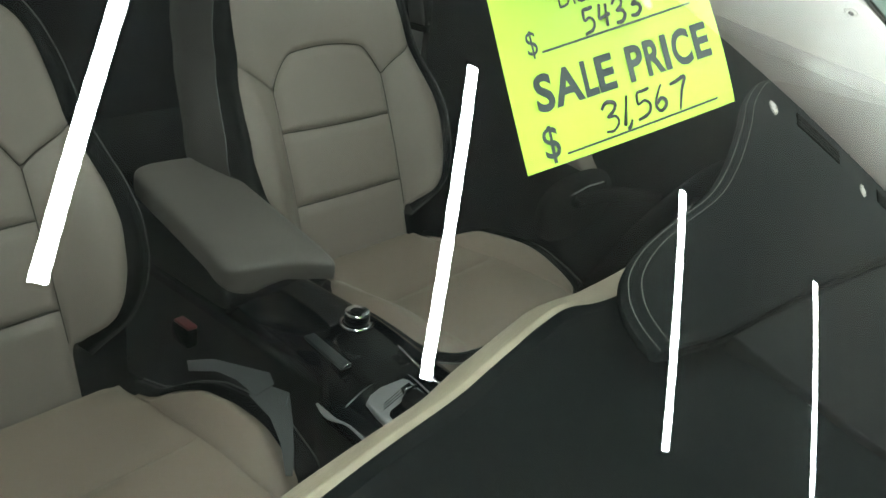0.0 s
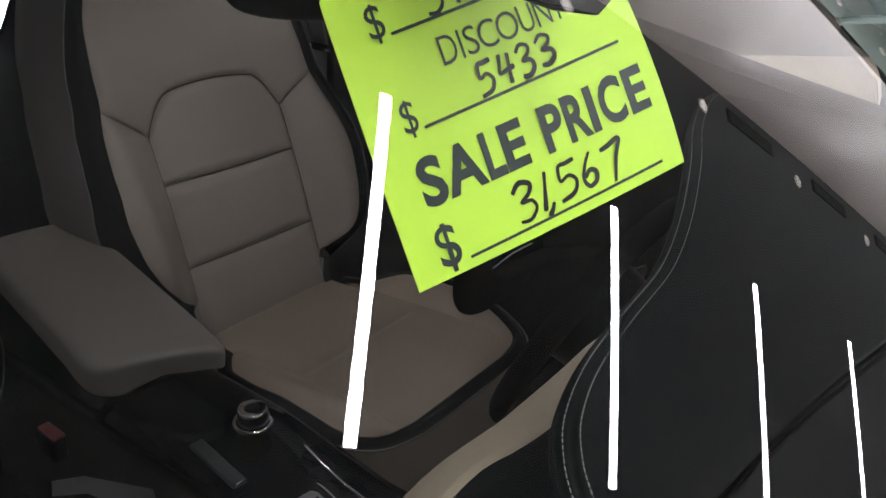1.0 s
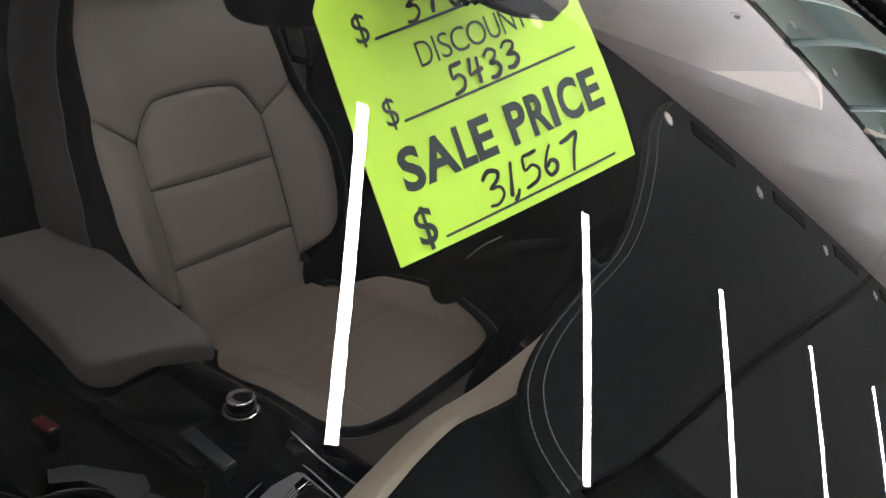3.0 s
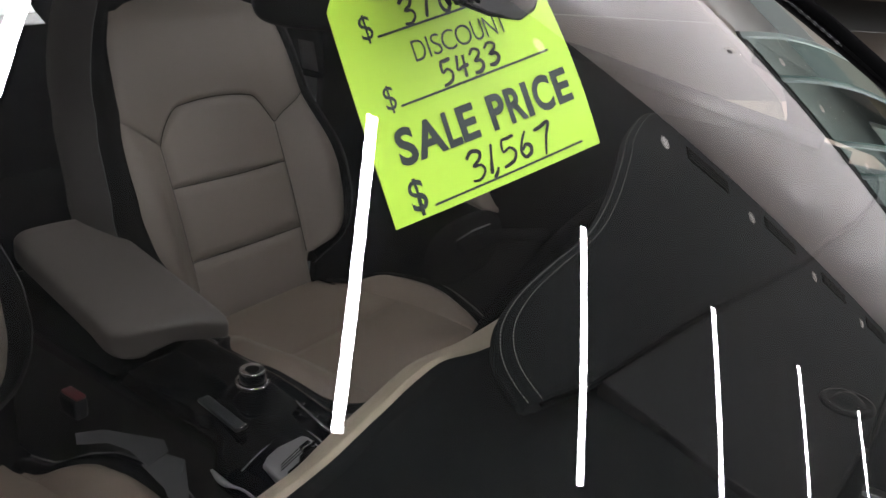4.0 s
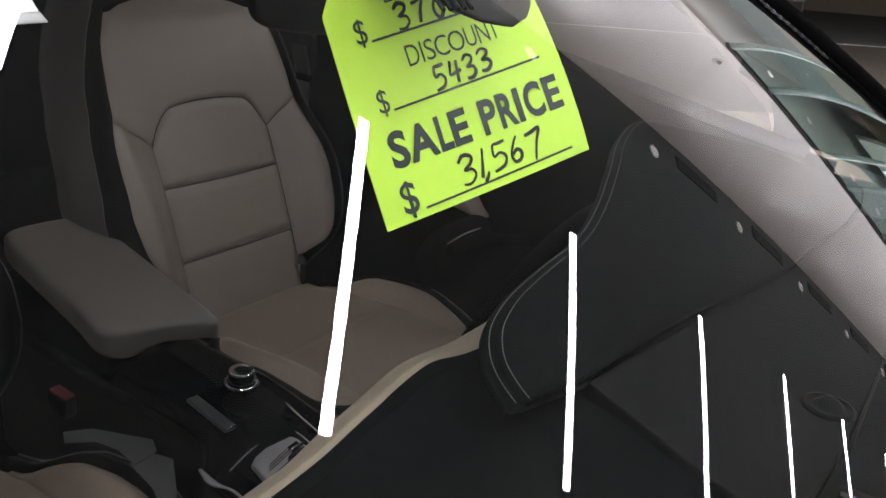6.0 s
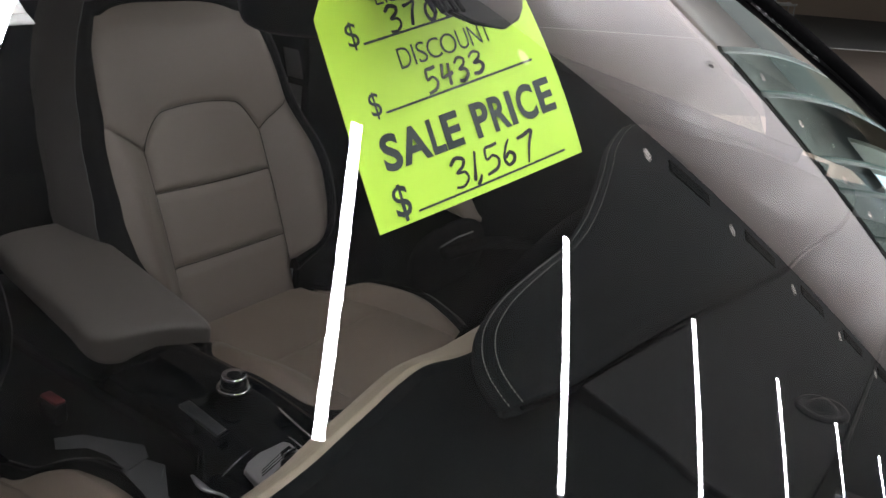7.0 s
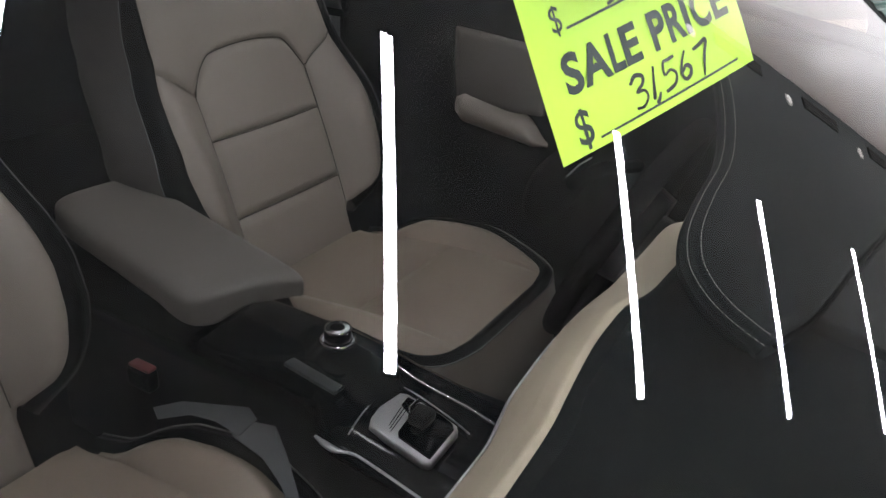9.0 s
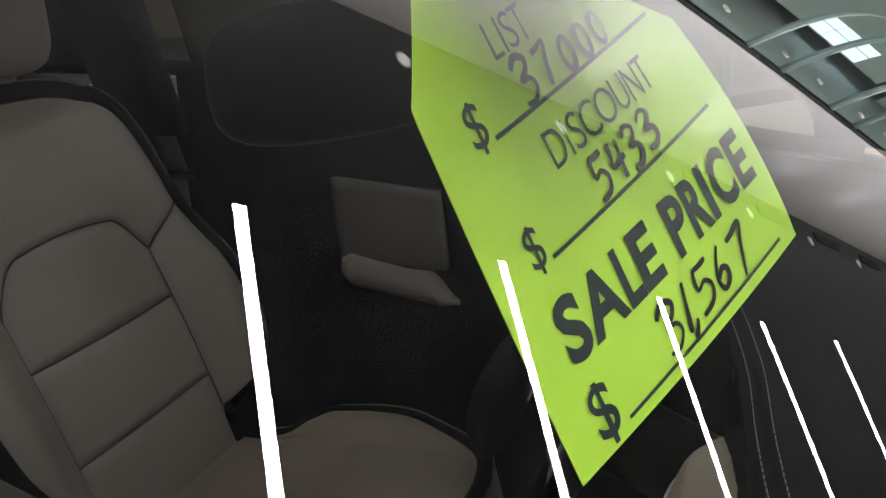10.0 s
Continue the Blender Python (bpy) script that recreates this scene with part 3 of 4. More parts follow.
def door(side):
    x0 = 0.72 if side > 0 else -0.73
    d = part("door", thicken(grid(lambda u, v: Vector((x0 - side * (0.012 * math.sin(v * 3.1) + 0.02 * smooth(0.7, 1, 1 - v)), 0.16 + 1.08 * u, 0.36 + ((sill_z(0.16 + 1.08 * u) - 0.366) if side > 0 else 0.638 + 0.040 * smooth(0.05, 0.35, u)) * v)), 40, 16), 0.03), BLACK_PLASTIC, car, "black inner door panel")
    ins = grid(lambda u, v: Vector((x0 - side * (0.040 + 0.010 * math.sin(math.pi * u) * math.sin(math.pi * v)), 0.942 + 0.010 * v - 0.182 * u, 0.795 + (0.138 - 0.014 * u) * v)), 16, 8)
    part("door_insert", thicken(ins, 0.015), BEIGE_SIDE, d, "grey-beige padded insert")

    def arm(u, v):
        a = math.pi * (1.02 - 1.04 * v)
        y = 0.942 - 0.196 * u
        top = 0.818 - 0.20 * (0.942 - y) - 0.030 * smooth(0.795, 0.745, y)
        low = 0.752 - 0.118 * (0.942 - y)
        end = (0.72 + 0.28 * smooth(0.0, 0.10, u)) * (1 - 0.5 * smooth(0.86, 1.0, u))
        return Vector((x0 - side * (0.030 + 0.045 * end * max(math.sin(a), 0) ** 0.7), y, (top + low) / 2 + (top - low) / 2 * end * math.cos(a)))
    part("armrest", thicken(grid(arm, 40, 16), 0.006), BEIGE, d, "beige padded armrest with pull recess")


door(1)
door(-1)
bm = bmesh.new()
bm.faces.new([bm.verts.new((0.682, y, z)) for y, z in ((0.05, 0.98), (0.258, 1.018), (0.259, 1.030), (0.265, 1.050), (0.277, 1.070), (0.297, 1.084), (0.330, 1.098), (0.330, 1.13), (0.10, 1.04))])
part("sail_panel", thicken(bm, 0.006), BLACK_PLASTIC, car, "black corner cover at the driver's window", False)


# ---------------------------------------------------------------- seats
SX = 0.366
BW = ((0.50, 0.142), (0.585, 0.146), (0.60, 0.168), (0.62, 0.192), (0.66, 0.224), (0.70, 0.240), (0.76, 0.248), (0.82, 0.241), (0.87, 0.228), (0.91, 0.215), (0.95, 0.212), (1.0, 0.204), (1.03, 0.197), (1.06, 0.180), (1.08, 0.155), (1.095, 0.12))
CW = ((0.650, 0.10), (0.6545, 0.150), (0.668, 0.177), (0.69, 0.196), (0.72, 0.208), (0.78, 0.218), (0.86, 0.222), (0.92, 0.214), (0.955, 0.185), (0.98, 0.160), (1.06, 0.145))


def table(rows, z):
    """A half width read from a table, eased between its rows."""
    for k in range(len(rows) - 1):
        (z0, a), (z1, b) = rows[k], rows[k + 1]
        if z <= z1:
            t = max((z - z0) / (z1 - z0), 0)
            return a + (b - a) * t
    return rows[-1][1]


def eased(rows, z, d=0.012):
    return (table(rows, z - d) + 2 * table(rows, z) + table(rows, z + d)) / 4


def back_w(z):
    return eased(BW, z, 0.008)


def cush_w(y):
    return eased(CW, max(y, 0.650), 0.005)


def back_y(z):
    return 1.17 + (z - 0.79) * 0.4


def on_back(x, z, off=0.0):
    """A place on the front of the backrest; off: proud of it."""
    w = back_w(z)
    ax = abs(x)
    edge = 0.058 * smooth(0.52, 0.64, z) * (1 - 0.5 * smooth(0.78, 0.90, z))
    mid = 0.014 * (1 - (x / 0.2) ** 2) * smooth(0.55, 0.75, z) + 0.014 * smooth(0.86, 0.98, z)
    lift = mid + (edge - mid) * smooth(0.128, 0.215, ax) - 0.006 * smooth(w - 0.03, w, ax) ** 2 - 0.03 * smooth(1.05, 1.10, z)
    return Vector((SX + x, back_y(z) - lift - off, z))


def panel(fn, nu, nv, depth=0.007, rim=0.05):
    """A padded panel: fn(u, v, off), sunk along its edges where it is sewn."""
    def g(u, v):
        e = min(u, 1 - u, v, 1 - v)
        return fn(u, v, -depth * (1 - smooth(0, rim, e)) ** 2 + 0.003 * smooth(0, 0.5, e))
    return grid(g, nu, nv)


def arch(x):
    """The seam over the middle panel, and from its corners out to the sides."""
    ax = abs(x)
    if ax < 0.085:
        return 0.918 - 0.008 * (ax / 0.085) ** 2
    if ax < 0.139:
        return 0.910 - 0.062 * ((ax - 0.085) / 0.054) ** 1.6
    return 0.848 + 0.057 * min((ax - 0.139) / 0.085, 1) ** 0.8


def on_cush(x, y, off=0.0):
    w = cush_w(y)
    ax = abs(x)
    z = 0.566 - 0.022 * smooth(0.72, 1.05, y) + 0.028 * smooth(0.125, 0.200, ax) * smooth(0.675, 0.82, y)
    z -= 0.010 * max(smooth(w - 0.035, w, ax), 1 - smooth(0.65, 0.69, y)) ** 2
    return Vector((SX + x, y, z + off))


def strip(loop, out, n=6):
    """A sewn band along an edge: out(p, s) gives the place at s from 0 to 1 across it."""
    return grid(lambda u, v: out(loop[min(round(u * (len(loop) - 1)), len(loop) - 1)], v), len(loop) - 1, n)


def seat(band=0.022):
    """A front seat; band: the width of the black edge of its cushion."""
    s = thing("bucket_seat", "beige leather front seat with black piping", "car seat", (SX, 0.95, 0.33), "front seats")

    def cw(v):
        return 0.650 + 0.405 * v
    base = part("cushion", grid(lambda u, v: on_cush((2 * u - 1) * cush_w(cw(v)), cw(v), -0.009), 30, 40), CUSHION, s)
    part("cushion_panel", panel(lambda u, v, o: on_cush((2 * u - 1) * min(0.146, cush_w(0.653 + 0.195 * v) - 0.006), 0.653 + 0.195 * v, o), 26, 22, 0.0022, 0.03), CUSHION, base)
    part("cushion_panel", panel(lambda u, v, o: on_cush((2 * u - 1) * 0.146, 0.850 + 0.205 * v, o), 26, 20, 0.0022, 0.03), CUSHION, base)
    for sd in (-1, 1):
        part("cushion_bolster", panel(lambda u, v, o: on_cush(sd * (0.147 + (max(cush_w(0.662 + 0.35 * v), 0.152) - 0.147) * u), 0.662 + 0.35 * v, o), 14, 30, 0.0022, 0.05), CUSHION, base)
    ys = [1.035 - 0.385 * (1 - (1 - k / 44) ** 1.8) for k in range(45)]
    rim = [on_cush(-cush_w(y), y) for y in ys]
    loop = rim + [on_cush(-0.075 + 0.025 * k, 0.650) for k in range(7)] + [Vector((2 * SX - p.x, p.y, p.z)) for p in rim[::-1]]

    def cdir(p):
        dx, dy = p.x - SX, min(p.y - 0.80, 0.10)
        return Vector((dx * abs(dx) * 6, dy * abs(dy) * (10 if dy < 0 else 4), 0)).normalized()

    def cband(p, v):
        return p + cdir(p) * (-0.003 + band * v) + Vector((0, 0, 0.006 * math.sin(math.pi * min(v * 1.2, 1)) - 0.003 * v * v))
    part("piping", strip(loop, cband), BLACK_LEATHER, base, "black leather piping band")
    loop = [cband(p, 1.0) for p in loop]
    part("thread", tube([p + cdir(p) * 0.001 for p in loop], 0.0015, 6), WELT, base, "thin grey welt")

    def skirt(u, v):
        k = u * (len(loop) - 1)
        i = min(int(k), len(loop) - 2)
        p = loop[i].lerp(loop[i + 1], k - i)
        d = cdir(p)
        return p + d * (0.001 + 0.016 * math.sin(v * 2.6)) + Vector((0, 0, -0.002 - 0.17 * v))
    part("cushion_side", grid(skirt, 110, 8), BEIGE, base, "taupe leather seat side")
    part("seat_base", rbox(SX, 0.87, 0.36, 0.40, 0.36, 0.12, 0.02), BLACK_PLASTIC, s, "black seat base")

    back = part("backrest", grid(lambda u, v: on_back((2 * u - 1) * back_w(0.50 + 0.59 * v), 0.50 + 0.59 * v, -0.011), 34, 48), BEIGE, s)
    part("back_panel", panel(lambda u, v, o: on_back((2 * u - 1) * 0.139, 0.505 + 0.138 * v, o), 26, 14), BEIGE, back)
    part("back_panel", panel(lambda u, v, o: on_back((2 * u - 1) * 0.139, 0.646 + 0.127 * v, o), 26, 14), BEIGE, back)
    part("back_panel", panel(lambda u, v, o: on_back((2 * u - 1) * 0.139, 0.776 + (arch((2 * u - 1) * 0.139) - 0.778) * v, o), 30, 16), BEIGE, back)

    def upper(u, v, o):
        q = 2 * u - 1
        lo = arch(q * 0.224)
        zt = 1.092 - 0.022 * abs(q) ** 4
        z = lo + 0.001 + (zt - lo) * v
        w = back_w(z)
        return on_back(q * 0.224 * (1 - v) ** 4 + q * w * (1 - (1 - v) ** 4), z, o)
    part("back_panel", panel(upper, 44, 26, 0.005, 0.03), BEIGE, back)
    for za in (0.6445, 0.7745):
        part("seam", tube([on_back(-0.139 + 0.278 * k / 24, za, -0.0064) for k in range(25)], 0.0012, 6), SEAM, back, "dark sewn seam")
    part("seam", tube([on_back(-0.139 + 0.363 * k / 50, arch(-0.139 + 0.363 * k / 50), -0.0044) for k in range(51)], 0.0012, 6), SEAM, back, "dark sewn seam")
    for sd in (-1, 1):
        part("seam", tube([on_back(sd * 0.1395, 0.595 + 0.252 * k / 24, -0.0055) for k in range(25)], 0.0011, 6), SEAM, back, "dark sewn seam")
    for sd in (-1, 1):
        def side_panel(u, v, o):
            z0, z1 = 0.592, 0.846 + 0.057 * u ** 0.8
            z = z0 + (z1 - z0) * v
            w = back_w(z)
            return on_back(sd * (0.140 + (max(w, 0.143) - 0.140) * u), z, o)
        part("back_bolster", panel(side_panel, 16, 30, 0.005, 0.05), BEIGE, back)
    zs = [0.588 + 0.484 * k / 44 for k in range(45)]
    left = [on_back(-back_w(z), z) for z in zs]
    over = [on_back(-0.155 + 0.31 * k / 12, 1.092 - 0.020 * abs(k / 6 - 1) ** 4) for k in range(13)]
    loop2 = left + over + [Vector((2 * SX - p.x, p.y, p.z)) for p in left[::-1]]

    def out_of(p, a, b):
        dx, dz = p.x - SX, max(p.z - 0.96, 0) - 1.2 * max(0.64 - p.z, 0)
        d = Vector((dx, 0, dz * 3.0)).normalized()
        return p + d * a + Vector((0, b, 0))

    def wide(p):
        return 0.72 + 0.28 * (1 - smooth(0.92, 1.04, p.z)) + 0.40 * (1 - smooth(0.66, 0.86, p.z))

    def bband(p, v):
        return out_of(p, (-0.003 + 0.035 * v) * wide(p), -0.004 * math.sin(math.pi * min(v * 1.2, 1)) + 0.014 * wide(p) * v ** 2)
    part("piping", strip(loop2, bband), BLACK_LEATHER, back, "black leather piping band")
    loop2 = [bband(p, 1.0) for p in loop2]
    part("thread", tube([out_of(p, 0.001, 0.0) for p in loop2], 0.0012, 6), BELT, back, "thin grey welt")

    def side(u, v):
        k = u * (len(loop2) - 1)
        i = min(int(k), len(loop2) - 2)
        p = loop2[i].lerp(loop2[i + 1], k - i)
        return out_of(p, 0.001 + 0.014 * math.sin(v * 2.4), 0.002 + 0.11 * v)
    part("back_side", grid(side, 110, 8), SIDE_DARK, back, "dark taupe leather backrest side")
    part("back_shell", grid(lambda u, v: Vector((SX + (2 * u - 1) * back_w(0.50 + 0.59 * v), back_y(0.50 + 0.59 * v) + 0.115 + 0.01 * math.sin(math.pi * u), 0.50 + 0.59 * v)), 16, 16), BLACK_PLASTIC, back, "black seat-back shell")

    def rest(u, v):
        a, b = 2 * math.pi * u, math.pi * (v - 0.5)
        sp = lambda t, e: math.copysign(abs(t) ** e, t)
        return Vector((SX + 0.138 * sp(math.cos(a), 0.45) * sp(math.cos(b), 0.4), back_y(1.2) - 0.005 + 0.052 * sp(math.sin(a), 0.6) * sp(math.cos(b), 0.4), 1.205 + 0.085 * sp(math.sin(b), 0.5)))
    hr = part("headrest", grid(rest, 40, 20, True), BEIGE, s, "padded beige headrest")
    for sd in (-1, 1):
        part("post", tube([(SX + sd * 0.06, back_y(1.05) + 0.03, 1.05), (SX + sd * 0.06, back_y(1.15), 1.16)], 0.006, 8), CHROME, hr, "chrome post")
    return s


driver_seat = seat(0.025)
for ob in driver_seat.children:
    if ob.name.startswith("cushion"):
        ob.location = (-0.003, 0.008, 0)
passenger_seat = seat(0.036)
passenger_seat.location = (SX - 0.735, 0.95, 0.273)
for ob in passenger_seat.children:
    if ob.name.startswith("cushion"):
        ob.location = (0.030, -0.034, 0.004)
driver_seat["label"] = "beige leather driver's seat with black piping"
passenger_seat["label"] = "beige leather passenger seat with black piping"

belt = thing("seat_belt", "dark grey seat belt webbing on the door pillar", "seat belt", (0.655, 1.25, 0.93))
part("webbing", thicken(grid(lambda u, v: Vector((0.668 - 0.055 * v - 0.004 * math.sin(3 * v), 1.225 + 0.046 * u + 0.05 * v, 0.93 + 0.46 * v)), 4, 20), 0.0015), BELT, belt)
part("anchor", rbox(0.676, 1.248, 0.927, 0.012, 0.055, 0.028, 0.004), BLACK_PLASTIC, belt, "black lower anchor loop")

bench = thing("rear_bench", "dark rear bench seat behind the front seats", "car seat", (0.02, 1.9, 0.35))
part("cushion", rbox(0.02, 1.80, 0.50, 1.28, 0.5, 0.16, 0.05), CLOTH, bench)
part("backrest", rbox(0.02, 2.10, 0.80, 1.28, 0.16, 0.60, 0.05, m=Matrix.Rotation(radians(-18), 4, "X")), CLOTH, bench)

# ---------------------------------------------------------------- centre console
con = thing("centre_console", "gloss black centre console between the seats", "console", (0, 0.75, 0.33))


def con_z(y):
    return 0.628 - 0.12 * max(0.76 - y, 0)


part("body", slab([(-0.118, 0.38), (0.105, 0.38), (0.105, 1.24), (-0.058, 1.24), (-0.062, 0.72), (-0.106, 0.66)], 0.34, 0.592, 0.012), BLACK_PLASTIC, con)


def con_left(y):
    return -0.066 - 0.048 * smooth(0.72, 0.65, y)
part("top_panel", thicken(grid(lambda u, v: Vector((con_left(0.43 + 0.50 * v) * (1 - u) + 0.104 * u, 0.43 + 0.50 * v, con_z(0.43 + 0.50 * v) - 0.022 * abs(2 * u - 1) ** 5)), 20, 24), 0.012), PIANO, con, "gloss black console top")
K = Vector((0.026, 0.740, 0.640))
knob = part("knob", lathe([(0.001, 0.0), (0.0180, 0.0), (0.0186, 0.006), (0.0180, 0.013), (0.0168, 0.016)], K + Vector((0, 0, 0.006)), sides=36), BLACK_PLASTIC, con, "black rotary control knob")
part("ring", lathe([(0.0228, 0.0), (0.0250, 0.003), (0.0240, 0.0062), (0.0202, 0.0055)], K, sides=36), CHROME, knob, "chrome ring")
part("cap_ring", lathe([(0.0176, 0.0195), (0.0186, 0.0215), (0.0178, 0.0236), (0.0160, 0.0238)], K, sides=36), CHROME, knob, "thin chrome rim")
part("cap", lathe([(0.0160, 0.0230), (0.010, 0.0238), (0.0005, 0.0240)], K, sides=36), BLACK_LEATHER, knob)
bm = slab([(-0.068, 0.620), (-0.054, 0.628), (-0.030, 0.632), (0.008, 0.627), (0.012, 0.618), (0.001, 0.560), (-0.008, 0.533), (-0.016, 0.527), (-0.084, 0.523), (-0.088, 0.532)], 0.606, 0.616, 0.003)
shift = part("shifter_panel", bm, BRIGHT, con, "bright metal shifter surround")
part("bezel", tube(curve_through([(-0.090, 0.634, 0.611), (-0.054, 0.642, 0.613), (-0.020, 0.645, 0.613), (0.016, 0.638, 0.612), (0.024, 0.622, 0.611), (0.012, 0.560, 0.607), (0.000, 0.520, 0.604)], 40), 0.0011, 6), SATIN, shift, "thin satin bezel line")
for k in range(3):
    part("gate_line", tube([(-0.066 + 0.004 * k, 0.590 + 0.004 * k, 0.6195), (-0.020, 0.598 + 0.004 * k, 0.6195)], 0.0006, 6), PIANO, shift)
part("well", slab([(-0.014, 0.610), (0.004, 0.612), (-0.003, 0.560), (-0.011, 0.538), (-0.019, 0.531), (-0.080, 0.527), (-0.068, 0.578), (-0.060, 0.584), (-0.026, 0.589)], 0.6165, 0.6185, 0.001), PIANO, shift, "gloss black shifter well")
part("lever", rbox(-0.030, 0.570, 0.627, 0.030, 0.026, 0.018, 0.006), BLACK_LEATHER, shift, "short shift lever")
part("lever_cap", rbox(-0.022, 0.586, 0.632, 0.022, 0.003, 0.010, 0.0012), CHROME, shift)
for k in range(2):
    part("button", rbox(0.047 + 0.004 * k, 0.664 - 0.050 * k, con_z(0.664 - 0.05 * k) - 0.0005, 0.034, 0.040, 0.003, 0.001, m=Matrix.Rotation(-0.2, 4, "Z")), PIANO, con, "flush black console switch")
part("slot_cover", rbox(-0.038, 0.730, 0.6265, 0.018, 0.095, 0.006, 0.002, m=Matrix.Rotation(-0.15, 4, "Z")), SLATE, con, "dark grey sliding cover")
part("slot_trim", rbox(-0.045, 0.681, 0.631, 0.014, 0.003, 0.004, 0.001), CHROME, con)
part("side_trim", tube(curve_through([(-0.106, 0.672, 0.602), (-0.112, 0.640, 0.601), (-0.105, 0.613, 0.600), (-0.109, 0.575, 0.598), (-0.115, 0.530, 0.595), (-0.128, 0.45, 0.590)], 30), lambda t: 0.0022 + 0.0032 * math.sin(math.pi * min(t * 3.0, 1)) ** 2, 8, 0.5), SATIN, con, "satin metal side strip")
part("side_trim", tube(curve_through([(0.052, 0.68, 0.624), (0.046, 0.631, 0.615), (0.042, 0.596, 0.612), (0.038, 0.544, 0.609), (0.030, 0.50, 0.606), (0.02, 0.43, 0.60)], 30), 0.0022, 8), CHROME, con, "thin chrome edge strip")


def arm_top(u, v):
    a, b = 2 * math.pi * u, math.pi * (v - 0.5)
    sp = lambda t, e: math.copysign(abs(t) ** e, t)
    x = 0.079 * sp(math.cos(a), 0.35) * sp(math.cos(b), 0.25)
    y = 0.190 * sp(math.sin(b), 0.18)
    z = 0.027 * sp(math.sin(a), 0.45) * sp(math.cos(b), 0.28)
    if y < 0:
        z -= 0.010 * smooth(0.02, -0.07, x) * smooth(-0.10, -0.18, y)
    if z < 0 and y < -0.06:
        z *= 1 - 0.8 * smooth(-0.045, 0.0, x) * (1 - smooth(0.05, 0.09, x)) * smooth(-0.10, -0.17, y)
    if y < 0:
        y -= 0.45 * x * smooth(0, -0.17, y)
    q = Matrix.Rotation(radians(5), 3, "X") @ Vector((x, y, z + 0.005 * (1 - (x / 0.08) ** 2) * (z > 0)))
    q = Matrix.Rotation(radians(-8), 3, "Z") @ q
    return q + Vector((0.013, 1.040, 0.700))


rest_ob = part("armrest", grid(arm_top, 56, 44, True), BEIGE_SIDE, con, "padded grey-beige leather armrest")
part("armrest_box", rbox(0.02, 1.10, 0.61, 0.13, 0.30, 0.12, 0.02), BLACK_PLASTIC, con)
buckle = thing("belt_buckle", "black seat-belt buckle with red button", "seat belt", (-0.10, 0.99, 0.53))
part("body", rbox(-0.095, 0.991, 0.553, 0.022, 0.046, 0.034, 0.006), BLACK_PLASTIC, buckle)
part("button", rbox(-0.094, 0.990, 0.5715, 0.017, 0.040, 0.006, 0.0025), RED, buckle, "red release button")

# loose grey sheets pushed between the passenger seat and the console
def sheet(outline, z0, tilt):
    """A thin stiff sheet over a flat outline of (x, y), tilted up towards the console."""
    bm = bmesh.new()
    bm.faces.new([bm.verts.new((x, y, z0 + tilt * (x + 0.11))) for x, y in outline])
    return thicken(bm, 0.0008)


for outline, z0, tilt in (
        ([(-0.135, 0.925), (-0.106, 0.901), (-0.069, 0.815), (-0.081, 0.790), (-0.116, 0.790), (-0.112, 0.835), (-0.120, 0.872), (-0.148, 0.902)], 0.556, 0.10),
        ([(-0.085, 0.800), (-0.0745, 0.764), (-0.108, 0.716), (-0.150, 0.663), (-0.178, 0.632), (-0.184, 0.638), (-0.150, 0.690), (-0.128, 0.738), (-0.118, 0.800)], 0.553, 0.06)):
    whole("plastic_sheet", sheet(outline, z0, tilt), PAPER, "loose grey protective sheet beside the seat", "sheet", "loose sheets", smooth=False)
for k in range(3):
    x, y = -0.094 - 0.004 * k, 0.748 - 0.004 * k
    part_of = bpy.data.objects["plastic_sheet.001"]
    part("print_bar", thicken(grid(lambda u, v: Vector((x + 0.012 * u, y + 0.010 * u - 0.0012 * v, 0.5545 + 0.06 * (x + 0.012 * u + 0.11))), 3, 1), 0.0003), PRINT, part_of)

# ---------------------------------------------------------------- dashboard
dash = thing("dashboard", "dark stitched dashboard with beige leather band", "dashboard", (0, 0.2, 0.6))
REAR = ((-0.218, 0.203), (-0.204, 0.222), (-0.185, 0.243), (-0.158, 0.264), (-0.120, 0.284), (-0.06, 0.301), (0.02, 0.312), (0.12, 0.322), (0.22, 0.345), (0.34, 0.384), (0.45, 0.425), (0.56, 0.458), (0.64, 0.476), (0.69, 0.474), (0.714, 0.44), (0.714, 0.36))
FRONT = ((-0.218, 0.203), (-0.185, 0.194), (-0.145, 0.182), (-0.05, 0.170), (0.036, 0.157), (0.14, 0.136), (0.246, 0.116), (0.34, 0.112), (0.45, 0.10), (0.56, 0.10), (0.66, 0.11), (0.71, 0.12))


def hood_z(x, y):
    return 0.962 + 0.030 * smooth(0.10, 0.42, x) * (1 - 0.2 * smooth(0.60, 0.75, x)) * smooth(0.10, 0.30, y) + 0.004 * math.sin(max(min((x + 0.2) * 3, 3.1), 0))


rear = curve_through([(x, y, 0) for x, y in REAR], 90)
front = curve_through([(x, y, 0) for x, y in FRONT], 90)


def hood_pt(u, v):
    i = min(int(u * 90), 89)
    t = u * 90 - i
    r, f = rear[i].lerp(rear[i + 1], t), front[i].lerp(front[i + 1], t)
    p = f.lerp(r, v)
    d = (r - f).length
    e = (1 - v) * d
    z = hood_z(p.x, p.y) - 0.006 * (1 - smooth(0, 0.014, e)) ** 2 - 0.004 * (1 - smooth(0, 0.01, v * d)) ** 2 - 0.0018 * math.exp(-((e - 0.0108) / 0.0022) ** 2)
    return Vector((p.x, p.y, z))


